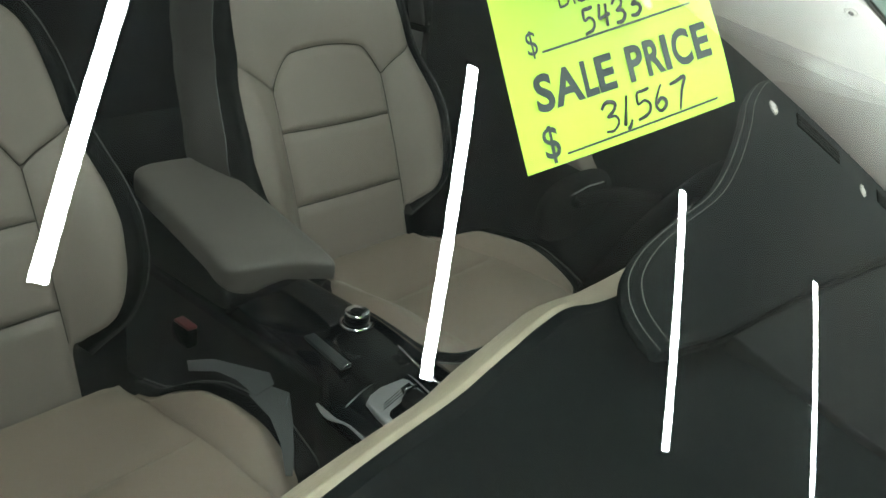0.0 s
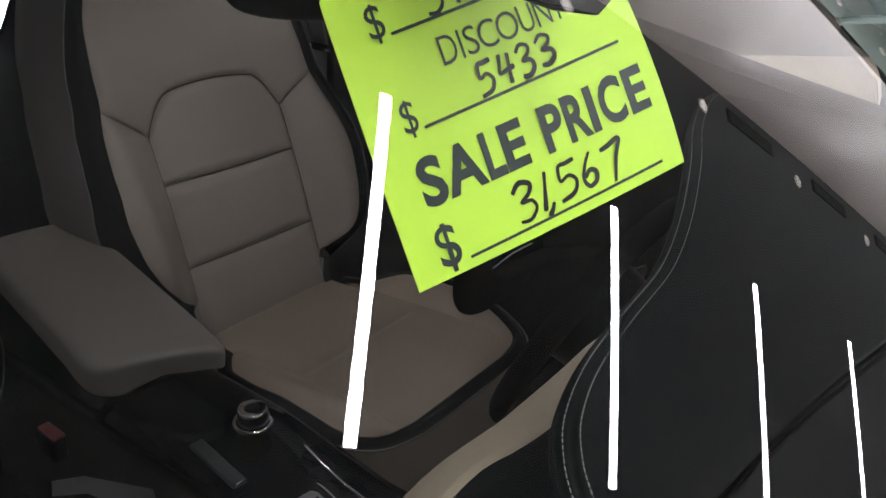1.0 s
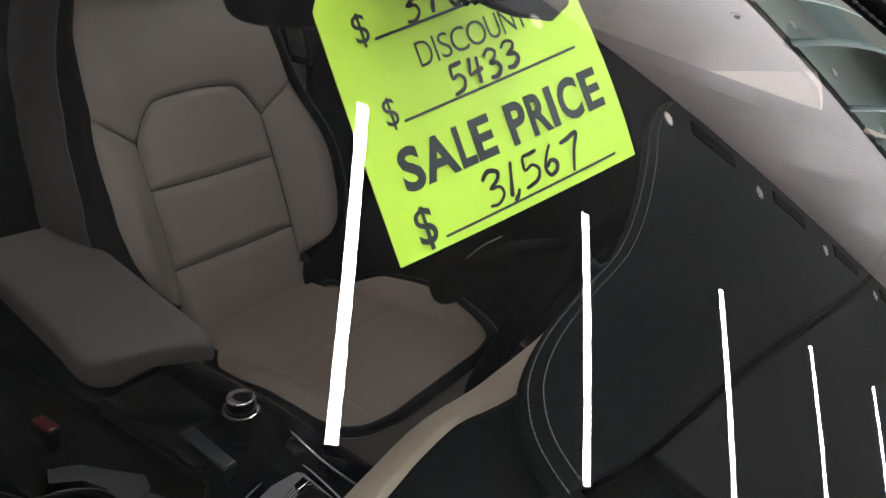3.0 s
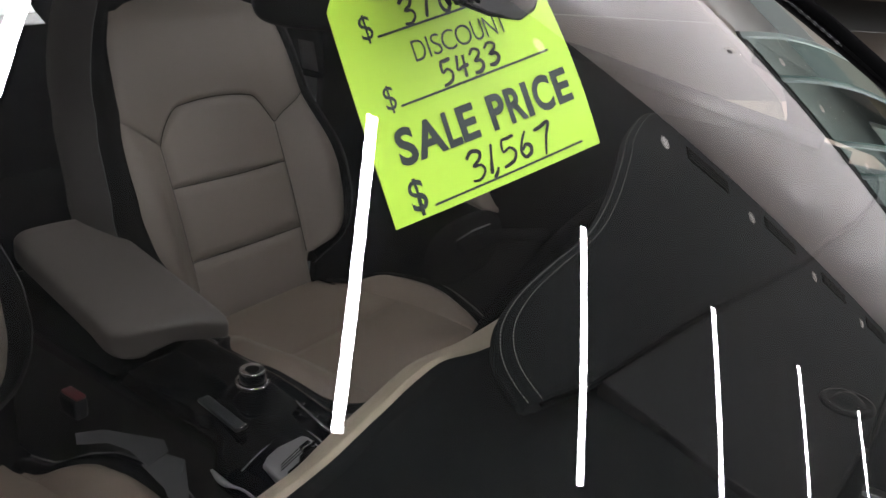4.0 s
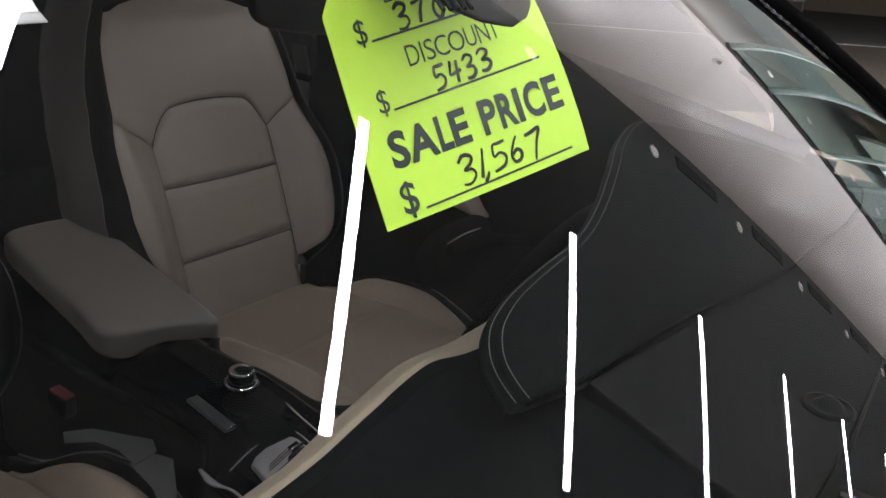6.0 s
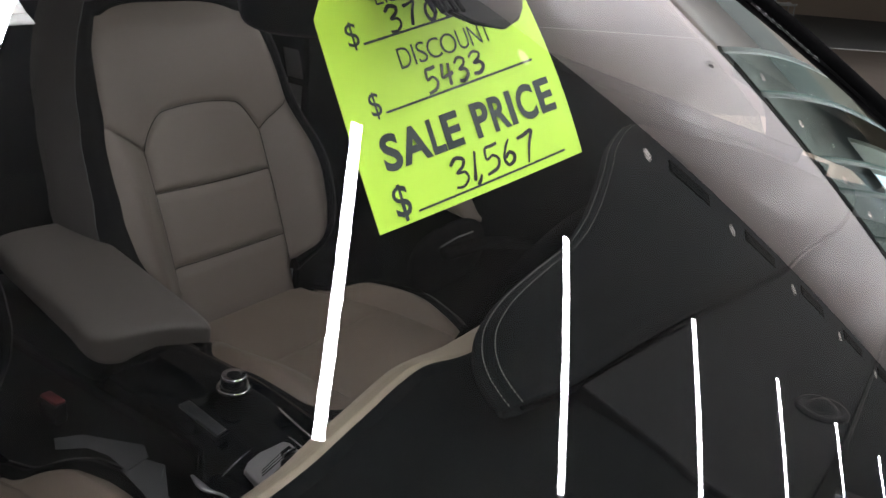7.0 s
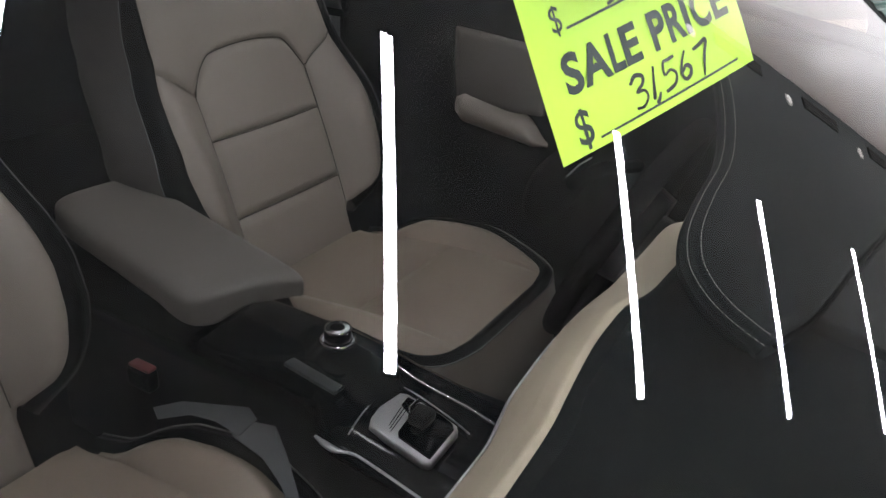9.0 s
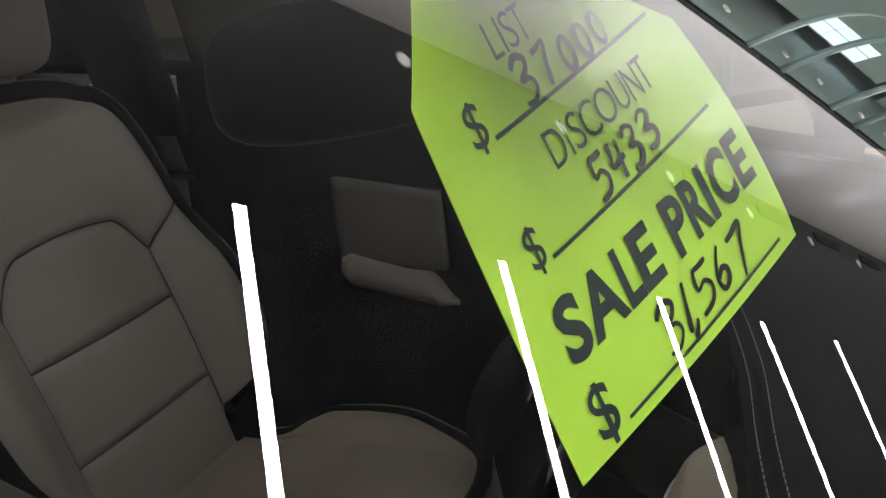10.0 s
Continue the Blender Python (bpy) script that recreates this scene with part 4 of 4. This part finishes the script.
bm = grid(lambda u, v: hood_pt(u, 1 - (1 - v) ** 2.4), 120, 40)
hood_ob = part("cowl", bm, DASH_SOFT, dash, "black leather-wrapped instrument cowl")


def lip(u, v):
    p = hood_pt(u, 1.0)
    i = min(int(u * 90), 89)
    t = (rear[i + 1] - rear[i]).normalized()
    n = Vector((-t.y, t.x, 0))
    a = v * 2.6
    return p + n * (0.002 * math.sin(a) - 0.02 * max(v - 0.6, 0)) + Vector((0, 0, -0.008 * v * smooth(0.0, 0.05, u)))


part("cowl_lip", grid(lip, 120, 10), DASH_SOFT, hood_ob)
part("cowl_lip", grid(lambda u, v: Vector((hood_pt(u, 0).x, hood_pt(u, 0).y - 0.004 * v, hood_pt(u, 0).z - 0.007 * v * smooth(0.0, 0.05, u))), 60, 2), DASH_SOFT, hood_ob)


# Black strip laid along the joint in place of its shadow.
part("cowl_shade", tube([hood_pt(k / 80, 0) + Vector((0, -0.0035, -0.0025)) for k in range(4, 81)], 0.0022, 6, 0.6), GAP_SHADE, dash, "black strip drawn for the shadow in front of the cowl")


def stitches(inset):
    """Two-thread seams along the cowl's edge, 3 mm stitches."""
    bm = bmesh.new()
    line = []
    for k in range(900):
        u = 0.002 + 0.985 * k / 899
        i = min(int(u * 90), 89)
        t = (rear[i + 1] - rear[i]).normalized()
        p = hood_pt(u, 1.0) - Vector((-t.y, t.x, 0)) * inset
        line.append(Vector((p.x, p.y, hood_z(p.x, p.y) - 0.006 * (1 - smooth(0, 0.014, inset)) ** 2 + 0.0006)))
    run, start = 0.0, None
    for a, b in zip(line, line[1:]):
        run += (b - a).length
        if start is None:
            start = a
        if run > 0.0058:
            d = (b - start).normalized()
            e = start + d * 0.0042
            s = d.cross(Vector((0, 0, 1))) * 0.00034
            h = Vector((0, 0, 0.0006))
            q = [bm.verts.new(p) for p in (start - s, start + s, e + s, e - s, (start + e) / 2 - s + h, (start + e) / 2 + s + h)]
            bm.faces.new((q[0], q[1], q[5], q[4]))
            bm.faces.new((q[4], q[5], q[2], q[3]))
            run, start = 0.0, None
    return bm


for inset in (0.0055, 0.0160):
    tagged(part("stitching", stitches(inset), STITCH, hood_ob, "pale grey stitching", False), kind="stuff")


BAND = [(-0.66, 0.2759), (-0.55, 0.2879), (-0.42, 0.2979), (-0.32, 0.3021), (-0.27, 0.3083), (-0.215, 0.3148), (-0.175, 0.3122), (-0.14, 0.31), (-0.1, 0.3094), (-0.05, 0.3098), (0.02, 0.3101), (0.09, 0.319), (0.134, 0.326)]
BAND_REAR = ((-0.66, 0.3151), (-0.42, 0.3329), (-0.3, 0.3352), (-0.23, 0.35), (-0.16, 0.3465), (-0.1, 0.3458), (-0.05, 0.3481), (0.03, 0.3488), (0.09, 0.3497), (0.115, 0.3466), (0.134, 0.328))
BAND_TOP = ((-0.66, 0.8749), (-0.5, 0.8971), (-0.42, 0.9038), (-0.36, 0.9073), (-0.32, 0.9089), (-0.28, 0.9094), (-0.25, 0.9112), (-0.22, 0.9113), (-0.19, 0.9209), (-0.16, 0.928), (-0.13, 0.9205), (-0.1, 0.911), (-0.07, 0.9045), (-0.03, 0.9029), (0.02, 0.9019), (0.09, 0.9019), (0.134, 0.8919))


def band_top(x):
    """The height of the band's front edge; it dips towards the cowl."""
    return eased(BAND_TOP, x, 0.015)


def top_z(x, y):
    return 0.926 - 0.020 * smooth(-0.25, -0.42, x) * smooth(0.15, 0.28, y) + 0.022 * smooth(0.28, 0.10, y) - 0.012 * smooth(0.0, -0.1, y) - 0.03 * smooth(0.55, 0.72, abs(x))


def top_rear(x):
    return 0.295 - 0.032 * smooth(-0.38, -0.66, x) + 0.014 * smooth(-0.32, -0.23, x) * (1 - smooth(-0.18, -0.12, x))


def dash_pt(u, v):
    x = -0.67 + 1.38 * u
    y0, y1 = -0.13 + 0.10 * (2 * u - 1) ** 2, top_rear(x)
    y = y0 + (y1 - y0) * v
    fall = (band_top(x) - 0.002 - top_z(x, y1)) * smooth(0.15, y1 + 0.02, y) * (1 - smooth(-0.20, -0.12, x)) * smooth(-0.62, -0.45, x)
    return Vector((x, y, top_z(x, y) + fall - 0.004 * smooth(0.97, 1.0, v) ** 2))


part("dash_top", grid(dash_pt, 80, 40), DASH, dash, "black grained dash top")

# beige band that sweeps along the dash
band = curve_through([(x, y, 0) for x, y in BAND], 60)


def band_pt(u, v):
    i = min(int(u * 60), 59)
    p = band[i].lerp(band[i + 1], u * 60 - i)
    prof = ((0.0, 0.0), (0.010, 0.001), (0.030, -0.012), (0.052, -0.033), (0.068, -0.053), (0.075, -0.068), (0.074, -0.09), (0.060, -0.12))
    s = v * (len(prof) - 1)
    k = min(int(s), len(prof) - 2)
    a = Vector(prof[k]).lerp(Vector(prof[k + 1]), s - k)
    k = (eased(BAND_REAR, p.x, 0.012) - p.y) / 0.052
    z0 = band_top(p.x)
    return Vector((p.x, p.y + k * a.x, z0 + k * a.y * (1 - 0.65 * smooth(-0.20, -0.08, p.x) * (1 - smooth(0.052, 0.08, a.x)))))


def dash_fall(u, v):
    x = -0.56 + 0.692 * u
    p = min(band, key=lambda q: abs(q.x - x))
    e = dash_pt((x + 0.67) / 1.38, 0.985)
    return Vector((x, e.y + (p.y + 0.003 - e.y) * v, e.z - 0.0005 + (band_top(x) - 0.001 - e.z) * v ** 1.6))


part("dash_edge", grid(dash_fall, 110, 8), DASH, dash, "black dash edge falling to the beige band")
part("band", grid(band_pt, 90, 28), BEIGE_TRIM, dash, "beige leather band along the dash")
part("band_edge", tube([band_pt(k / 60, 0.74) + Vector((0, 0.002, 0)) for k in range(61)], 0.0014, 6), SATIN, dash, "thin satin edge strip")
part("dash_face", grid(lambda u, v: Vector((-0.67 + 1.38 * u, 0.30 + 0.10 * v - 0.12 * smooth(0.3, 1, v), 0.87 - 0.50 * v)), 40, 14), BLACK_PLASTIC, dash, "black lower dash")
part("centre_stack", rbox(0.0, 0.33, 0.60, 0.22, 0.10, 0.20, 0.03, m=Matrix.Rotation(radians(-20), 4, "X")), BLACK_PLASTIC, dash, "black centre stack")
grille = slab([(-0.136, 0.180), (-0.165, 0.120), (-0.190, 0.070), (-0.204, 0.030), (-0.203, 0.010), (-0.190, 0.001), (-0.10, -0.003), (0.05, -0.004), (0.20, -0.003), (0.24, 0.004), (0.236, 0.112), (0.14, 0.131), (0.036, 0.152), (-0.05, 0.165)], 0.940, 0.9545, 0.0025)
part("speaker_grille", grille, MESH, dash, "perforated black centre speaker cover", False)
part("sensor", lathe([(0.0205, 0.0), (0.020, 0.0025), (0.016, 0.004), (0.0145, 0.001), (0.010, 0.005), (0.005, 0.009), (0.0005, 0.010)], (-0.036, 0.018, 0.9540), sides=32), BLACK_PLASTIC, dash, "round black light sensor")
part("defroster_slot", thicken(grid(lambda u, v: Vector((-0.45 + 0.32 * u, -0.011 - 0.022 * v + 0.05 * (u - 1) ** 2 * 0.4, 0.9505)), 24, 2), 0.002), BLACK_PLASTIC, dash, "dark defroster outlet")
for k in range(18):
    x = -0.442 + 0.0175 * k
    part("slat", rbox(x, -0.022 + 0.02 * ((x + 0.45) / 0.32 - 1) ** 2, 0.9525, 0.0022, 0.020, 0.003, 0.0006, 1), GRAPHITE, dash)
part("dash_seam", tube([(-0.60 + 0.055 * k, -0.0125 + 0.0006 * k, 0.9508) for k in range(9, 21)], 0.0013, 6, 0.5), BLACK_PLASTIC, dash, "thin dark trim joint")

# ---------------------------------------------------------------- steering wheel
WC, WT = Vector((0.385, 0.480, 0.745)), Matrix.Rotation(radians(-66), 3, "X")


def on_wheel(r, a, h=0.0):
    return WC + WT @ Vector((r * math.cos(a), r * math.sin(a), h))


wheel = thing("steering_wheel", "black leather steering wheel behind the cowl", "steering wheel", WC)
part("rim", tube([on_wheel(0.178, 2 * math.pi * k / 64) for k in range(64)], 0.0155, 12, 1.0, True, up=WT @ Vector((0, 0, 1))), WHEEL, wheel)
part("hub", lathe([(0.001, 0.030), (0.06, 0.026), (0.08, 0.008), (0.075, -0.03)], WC, WT @ Vector((0, 0, 1)), 32), BLACK_PLASTIC, wheel, "round airbag hub")
for a in (0.05, math.pi - 0.05, 1.5 * math.pi):
    sp = part("spoke", tube([on_wheel(0.06, a, 0.008), on_wheel(0.12, a, 0.010), on_wheel(0.172, a, 0.002)], 0.019, 10, 0.4, up=WT @ Vector((0, 0, 1))), BLACK_PLASTIC, wheel)
    part("spoke_trim", tube([on_wheel(0.085, a + 0.12, 0.016), on_wheel(0.13, a + 0.07, 0.016), on_wheel(0.160, a + 0.05, 0.010)], 0.0025, 6), GRAPHITE, sp, "dark trim strip")
part("column", tube([WC - WT @ Vector((0, 0, -0.0)), WC + WT @ Vector((0, 0, -0.2))], 0.05, 14), BLACK_PLASTIC, wheel)
part("stalk", tube([(0.30, 0.455, 0.875), (0.20, 0.468, 0.898), (0.112, 0.470, 0.906)], 0.009, 8), WHEEL, wheel, "black wiper stalk")


def head_pt(u, v):
    a, b = 2 * math.pi * u, math.pi * (v - 0.5)
    sp = lambda t, e: math.copysign(abs(t) ** e, t)
    return Vector((0.215 + 0.084 * sp(math.sin(b), 0.8), 0.530 + 0.018 * math.cos(a) * sp(math.cos(b), 0.6), 0.858 + 0.046 * sp(math.sin(a), 0.9) * sp(math.cos(b), 0.7)))


part("stalk_head", grid(head_pt, 32, 24, True), WHEEL, wheel, "broad black control head beside the wheel")
part("stalk_trim", tube([(0.186, 0.478, 0.914), (0.15, 0.479, 0.915), (0.112, 0.478, 0.912)], 0.0009, 6), GRAPHITE, wheel, "thin grey strip")

# ---------------------------------------------------------------- price tag
TB = Vector((-0.1401, 0.3805, 1.0209))
T1, T2, TN = Vector((0.8530, -0.4283, 0.2868)), Vector((-0.1294, 0.3633, 0.9227)), Vector((-0.5010, -0.8269, 0.2554))


def on_tag(u, v, off=0.0):
    """A place on the slightly curled card; it runs on straight above its shoulder."""
    h = min(v, 0.19)
    bend = -0.0894 * u * h + 0.1695 * h * h - 0.2619 * u * u - 6.1366 * u * h * h
    bend += (v - h) * (-0.0894 * u + 0.3391 * h - 12.2732 * u * h)
    return TB + T1 * u + T2 * v + TN * (off + bend)


def tag_w(v):
    return -0.0013 + min(max(v - 0.187, 0) * 0.74, 0.07), 0.2278 - min(max(v - 0.187, 0) * 0.74, 0.07)


tag = thing("price_tag", "lime green card price tag hung from the mirror", "price tag", on_tag(0.11, 0.28))


def tag_fn(u, v):
    h = 0.30 * v
    a, b = tag_w(h)
    return on_tag(a + (b - a) * u, h)


part("card", thicken(grid(tag_fn, 20, 48), 0.0005), TAG, tag, "lime green printed card", False)


def tag_text(words, u0, u1, v0, v1, weight=0.0, slant=0.0):
    cu = bpy.data.curves.new("lettering", "FONT")
    cu.body = words
    cu.resolution_u = 4
    cu.offset = weight
    tmp = bpy.data.objects.new("lettering", cu)
    scene.collection.objects.link(tmp)
    bpy.context.view_layer.update()
    me = bpy.data.meshes.new_from_object(tmp.evaluated_get(bpy.context.evaluated_depsgraph_get()))
    scene.collection.objects.unlink(tmp)
    bpy.data.objects.remove(tmp)
    bm = bmesh.new()
    bm.from_mesh(me)
    xs, ys = [v.co.x for v in bm.verts], [v.co.y for v in bm.verts]
    x0, x1, y0, y1 = min(xs), max(xs), min(ys), max(ys)
    for v in bm.verts:
        s, t = (v.co.x - x0) / (x1 - x0), (v.co.y - y0) / (y1 - y0)
        v.co = on_tag(u0 + (u1 - u0) * s + slant * (t - 0.5), v0 + (v1 - v0) * t, 0.0007)
    return bm


def tag_bar(u0, u1, v0, v1, h):
    return grid(lambda u, v: on_tag(u0 + (u1 - u0) * u, v0 + (v1 - v0) * u + h * (v - 0.5), 0.0009), 12, 1)


CAPS = (("S", 0.0222, 0.0404), ("A", 0.0402, 0.0697), ("L", 0.0708, 0.0849), ("E", 0.0855, 0.1042), ("P", 0.1184, 0.1362), ("R", 0.1384, 0.1582), ("I", 0.1588, 0.1656), ("C", 0.1694, 0.1914), ("E", 0.1947, 0.2135))
for ch, u0, u1 in CAPS:
    over = 0.0006 if ch in "SC" else 0.0
    part("lettering", tag_text(ch, u0, u1, 0.0487 - over, 0.0808 + over, 0.034), PRINT, tag, "dark printed lettering", False)
THIN = (("D", 0.0652, 0.0780), ("I", 0.0805, 0.0824), ("S", 0.0850, 0.0948), ("C", 0.0958, 0.1104), ("O", 0.1110, 0.1288), ("U", 0.1304, 0.1424), ("N", 0.1446, 0.1574), ("T", 0.1582, 0.1698))
for ch, u0, u1 in THIN:
    part("lettering", tag_text(ch, u0, u1, 0.1284, 0.1464, -0.006), PRINT, tag, "dark printed lettering", False)
for ch, u0, u1 in (("L", 0.0606, 0.0690), ("I", 0.0712, 0.0731), ("S", 0.0752, 0.0846), ("T", 0.0850, 0.0960)):
    part("lettering", tag_text(ch, u0, u1, 0.1850, 0.2020, -0.006), PRINT, tag, "dark printed lettering", False)
for u0, u1, v0, v1, weight in ((0.0196, 0.0352, 0.0028, 0.0366, 0.012), (0.0248, 0.0352, 0.0945, 0.1182, 0.0), (0.0230, 0.0345, 0.1545, 0.1780, 0.0)):
    part("lettering", tag_text("$", u0, u1, v0, v1, weight), PRINT, tag, "dark printed dollar sign", False)
for u0, u1, v0, v1 in ((0.0400, 0.2078, 0.0077, 0.0092), (0.0380, 0.2040, 0.0981, 0.0999), (0.0370, 0.2040, 0.1578, 0.1600)):
    part("rule", tag_bar(u0, u1, v0, v1, 0.0021), PRINT, tag, "", False)

DIGITS = {
    "0": [[(0.6, 1), (0.25, 0.9), (0.05, 0.5), (0.2, 0.08), (0.55, 0.02), (0.85, 0.4), (0.85, 0.8), (0.6, 1), (0.4, 0.95)]],
    "1": [[(1, 1), (0.5, 0.5), (0, 0.0)]],
    "3": [[(0.02, 0.80), (0.4, 1.0), (0.85, 0.88), (0.72, 0.66), (0.30, 0.50), (0.75, 0.46), (0.88, 0.22), (0.50, 0.0), (0.05, 0.04)]],
    "4": [[(0.3, 1.0), (0.2, 0.7), (0.1, 0.42), (0.5, 0.45), (0.95, 0.5)], [(0.75, 0.95), (0.65, 0.5), (0.55, 0.0)]],
    "5": [[(0.9, 1.0), (0.55, 0.97), (0.25, 0.95), (0.2, 0.55), (0.55, 0.62), (0.8, 0.4), (0.6, 0.1), (0.05, 0.0)]],
    "6": [[(0.7, 1.0), (0.35, 0.7), (0.1, 0.3), (0.3, 0.02), (0.7, 0.1), (0.8, 0.35), (0.5, 0.48), (0.2, 0.3)]],
    "7": [[(0.05, 0.9), (0.4, 0.93), (0.92, 1.0), (0.62, 0.55), (0.36, -0.04)]],
    ",": [[(1, 1.0), (0.65, 0.5), (0, 0.0)]],
}


def written(ch, u0, u1, v0, v1, lean=0.0):
    """A handwritten sign in its box: flat marker strokes on the card."""
    bm = bmesh.new()
    for k, stroke in enumerate(DIGITS[ch]):
        line = curve_through([(x, y, 0) for x, y in stroke], 30)
        pts = [Vector((u0 + (u1 - u0) * p.x + lean * (p.y - 0.5), v0 + (v1 - v0) * p.y, 0)) for p in line]
        prev = None
        for i, p in enumerate(pts):
            t = (pts[min(i + 1, len(pts) - 1)] - pts[max(i - 1, 0)]).normalized()
            r = 0.00158 * (1.0 + 0.22 * math.sin(5 * i / len(pts) + u0 * 400)) * (0.75 + 0.25 * min(i, len(pts) - 1 - i, 3) / 3)
            n = Vector((-t.y, t.x, 0)) * r
            a = [bm.verts.new(on_tag(q.x, q.y, 0.0008 + 0.0002 * k)) for q in (p + n, p - n)]
            if prev:
                bm.faces.new((prev[0], prev[1], a[1], a[0]))
            prev = a
    return bm


WRITTEN = (
    ("3", 0.0815, 0.0990, 0.0132, 0.0398), ("1", 0.1028, 0.1098, 0.0138, 0.0398), (",", 0.1046, 0.1108, 0.0094, 0.0175), ("5", 0.1160, 0.1370, 0.0148, 0.0396), ("6", 0.1372, 0.1532, 0.0158, 0.0392), ("7", 0.1565, 0.1770, 0.0120, 0.0388),
    ("5", 0.0836, 0.0992, 0.1012, 0.1222), ("4", 0.1008, 0.1152, 0.1022, 0.1226), ("3", 0.1180, 0.1312, 0.1024, 0.1232), ("3", 0.1352, 0.1498, 0.1044, 0.1240),
    ("3", 0.0660, 0.0810, 0.1602, 0.1822), ("7", 0.0852, 0.1000, 0.1620, 0.1808), ("0", 0.1075, 0.1205, 0.1610, 0.1770), ("0", 0.1260, 0.1390, 0.1615, 0.1775), ("0", 0.1440, 0.1570, 0.1620, 0.1780),
)
for ch, u0, u1, v0, v1 in WRITTEN:
    part("written_digit", written(ch, u0, u1, v0, v1), MARKER, tag, "black marker handwriting", False)

# ---------------------------------------------------------------- mirror
mirror = thing("rearview_mirror", "black rear-view mirror on a windscreen stem", "mirror", (0.0, 0.50, 1.27))


def pod(u, v):
    a, b = 2 * math.pi * u, math.pi * (v - 0.5)
    sp = lambda t, e: math.copysign(abs(t) ** e, t)
    p = Vector((0.125 * sp(math.sin(b), 0.7), 0.022 * math.cos(a) * sp(math.cos(b), 0.5), 0.036 * sp(math.sin(a), 0.8) * sp(math.cos(b), 0.4)))
    return Matrix.Rotation(radians(-22), 3, "Z") @ p + Vector((-0.035, 0.50, 1.200))


part("housing", grid(pod, 32, 24, True), BLACK_PLASTIC, mirror, "black mirror housing")
part("mirror_glass", lathe([(0.001, 0.0), (0.03, 0.0)], (-0.025, 0.526, 1.200), (0.37, 0.93, 0), 24), CHROME, mirror)


def stem(u, v):
    a = math.pi * u
    c = 0.282 + 0.20 * v
    r = 0.068 * math.sin(min(v * 3.2, 1) * math.pi / 2) ** 0.6 + 0.002
    p = on_glass(-0.135 - r * math.cos(a) + 0.10 * v, c, 0.0085)
    return p + Vector((0, 0.35, -0.94)) * (0.020 * math.sin(a) ** 0.7 * min(v * 2.5, 1) ** 0.7)


part("sensor_cover", grid(stem, 28, 20), COVER, mirror, "dark grey sensor cover on the glass")
part("sensor_base", thicken(grid(lambda u, v: on_glass(-0.135 + 0.10 * v + (2 * u - 1) * (0.068 * math.sin(min(v * 3.2, 1) * math.pi / 2) ** 0.6 + 0.002), 0.282 + 0.20 * v, 0.0075), 20, 20), 0.0006), COVER, mirror)
for k in range(5):
    part("louvre", tube([on_glass(-0.193 + 0.008 * k, 0.300, 0.0065), on_glass(-0.193 + 0.008 * k + 0.03, 0.36, 0.0065)], 0.0018, 5), BLACK_PLASTIC, mirror, "", False)

# white paper notice on the inside of the glass, passenger side
notice = thing("paper_notice", "white paper notice hung inside the windscreen", "paper", on_glass(-0.50, 0.42, 0.025))
part("sheet", thicken(grid(lambda u, v: on_glass(-0.4470 - 0.120 * u + 0.030 * v, 0.3370 - 0.008 * u + 0.16 * v, 0.0250), 12, 12), 0.0006), PAPER_WHITE, notice)
# Same white paper; the fold's shade is put into its grey colour.
part("fold", thicken(grid(lambda u, v: on_glass(-0.4466 - 0.120 * u, 0.3368 - 0.008 * u - 0.0066 * v, 0.0253 + 0.0006 * v), 12, 3), 0.0005), PAPER_FOLD, notice, "folded lower edge, its shade painted pale grey")
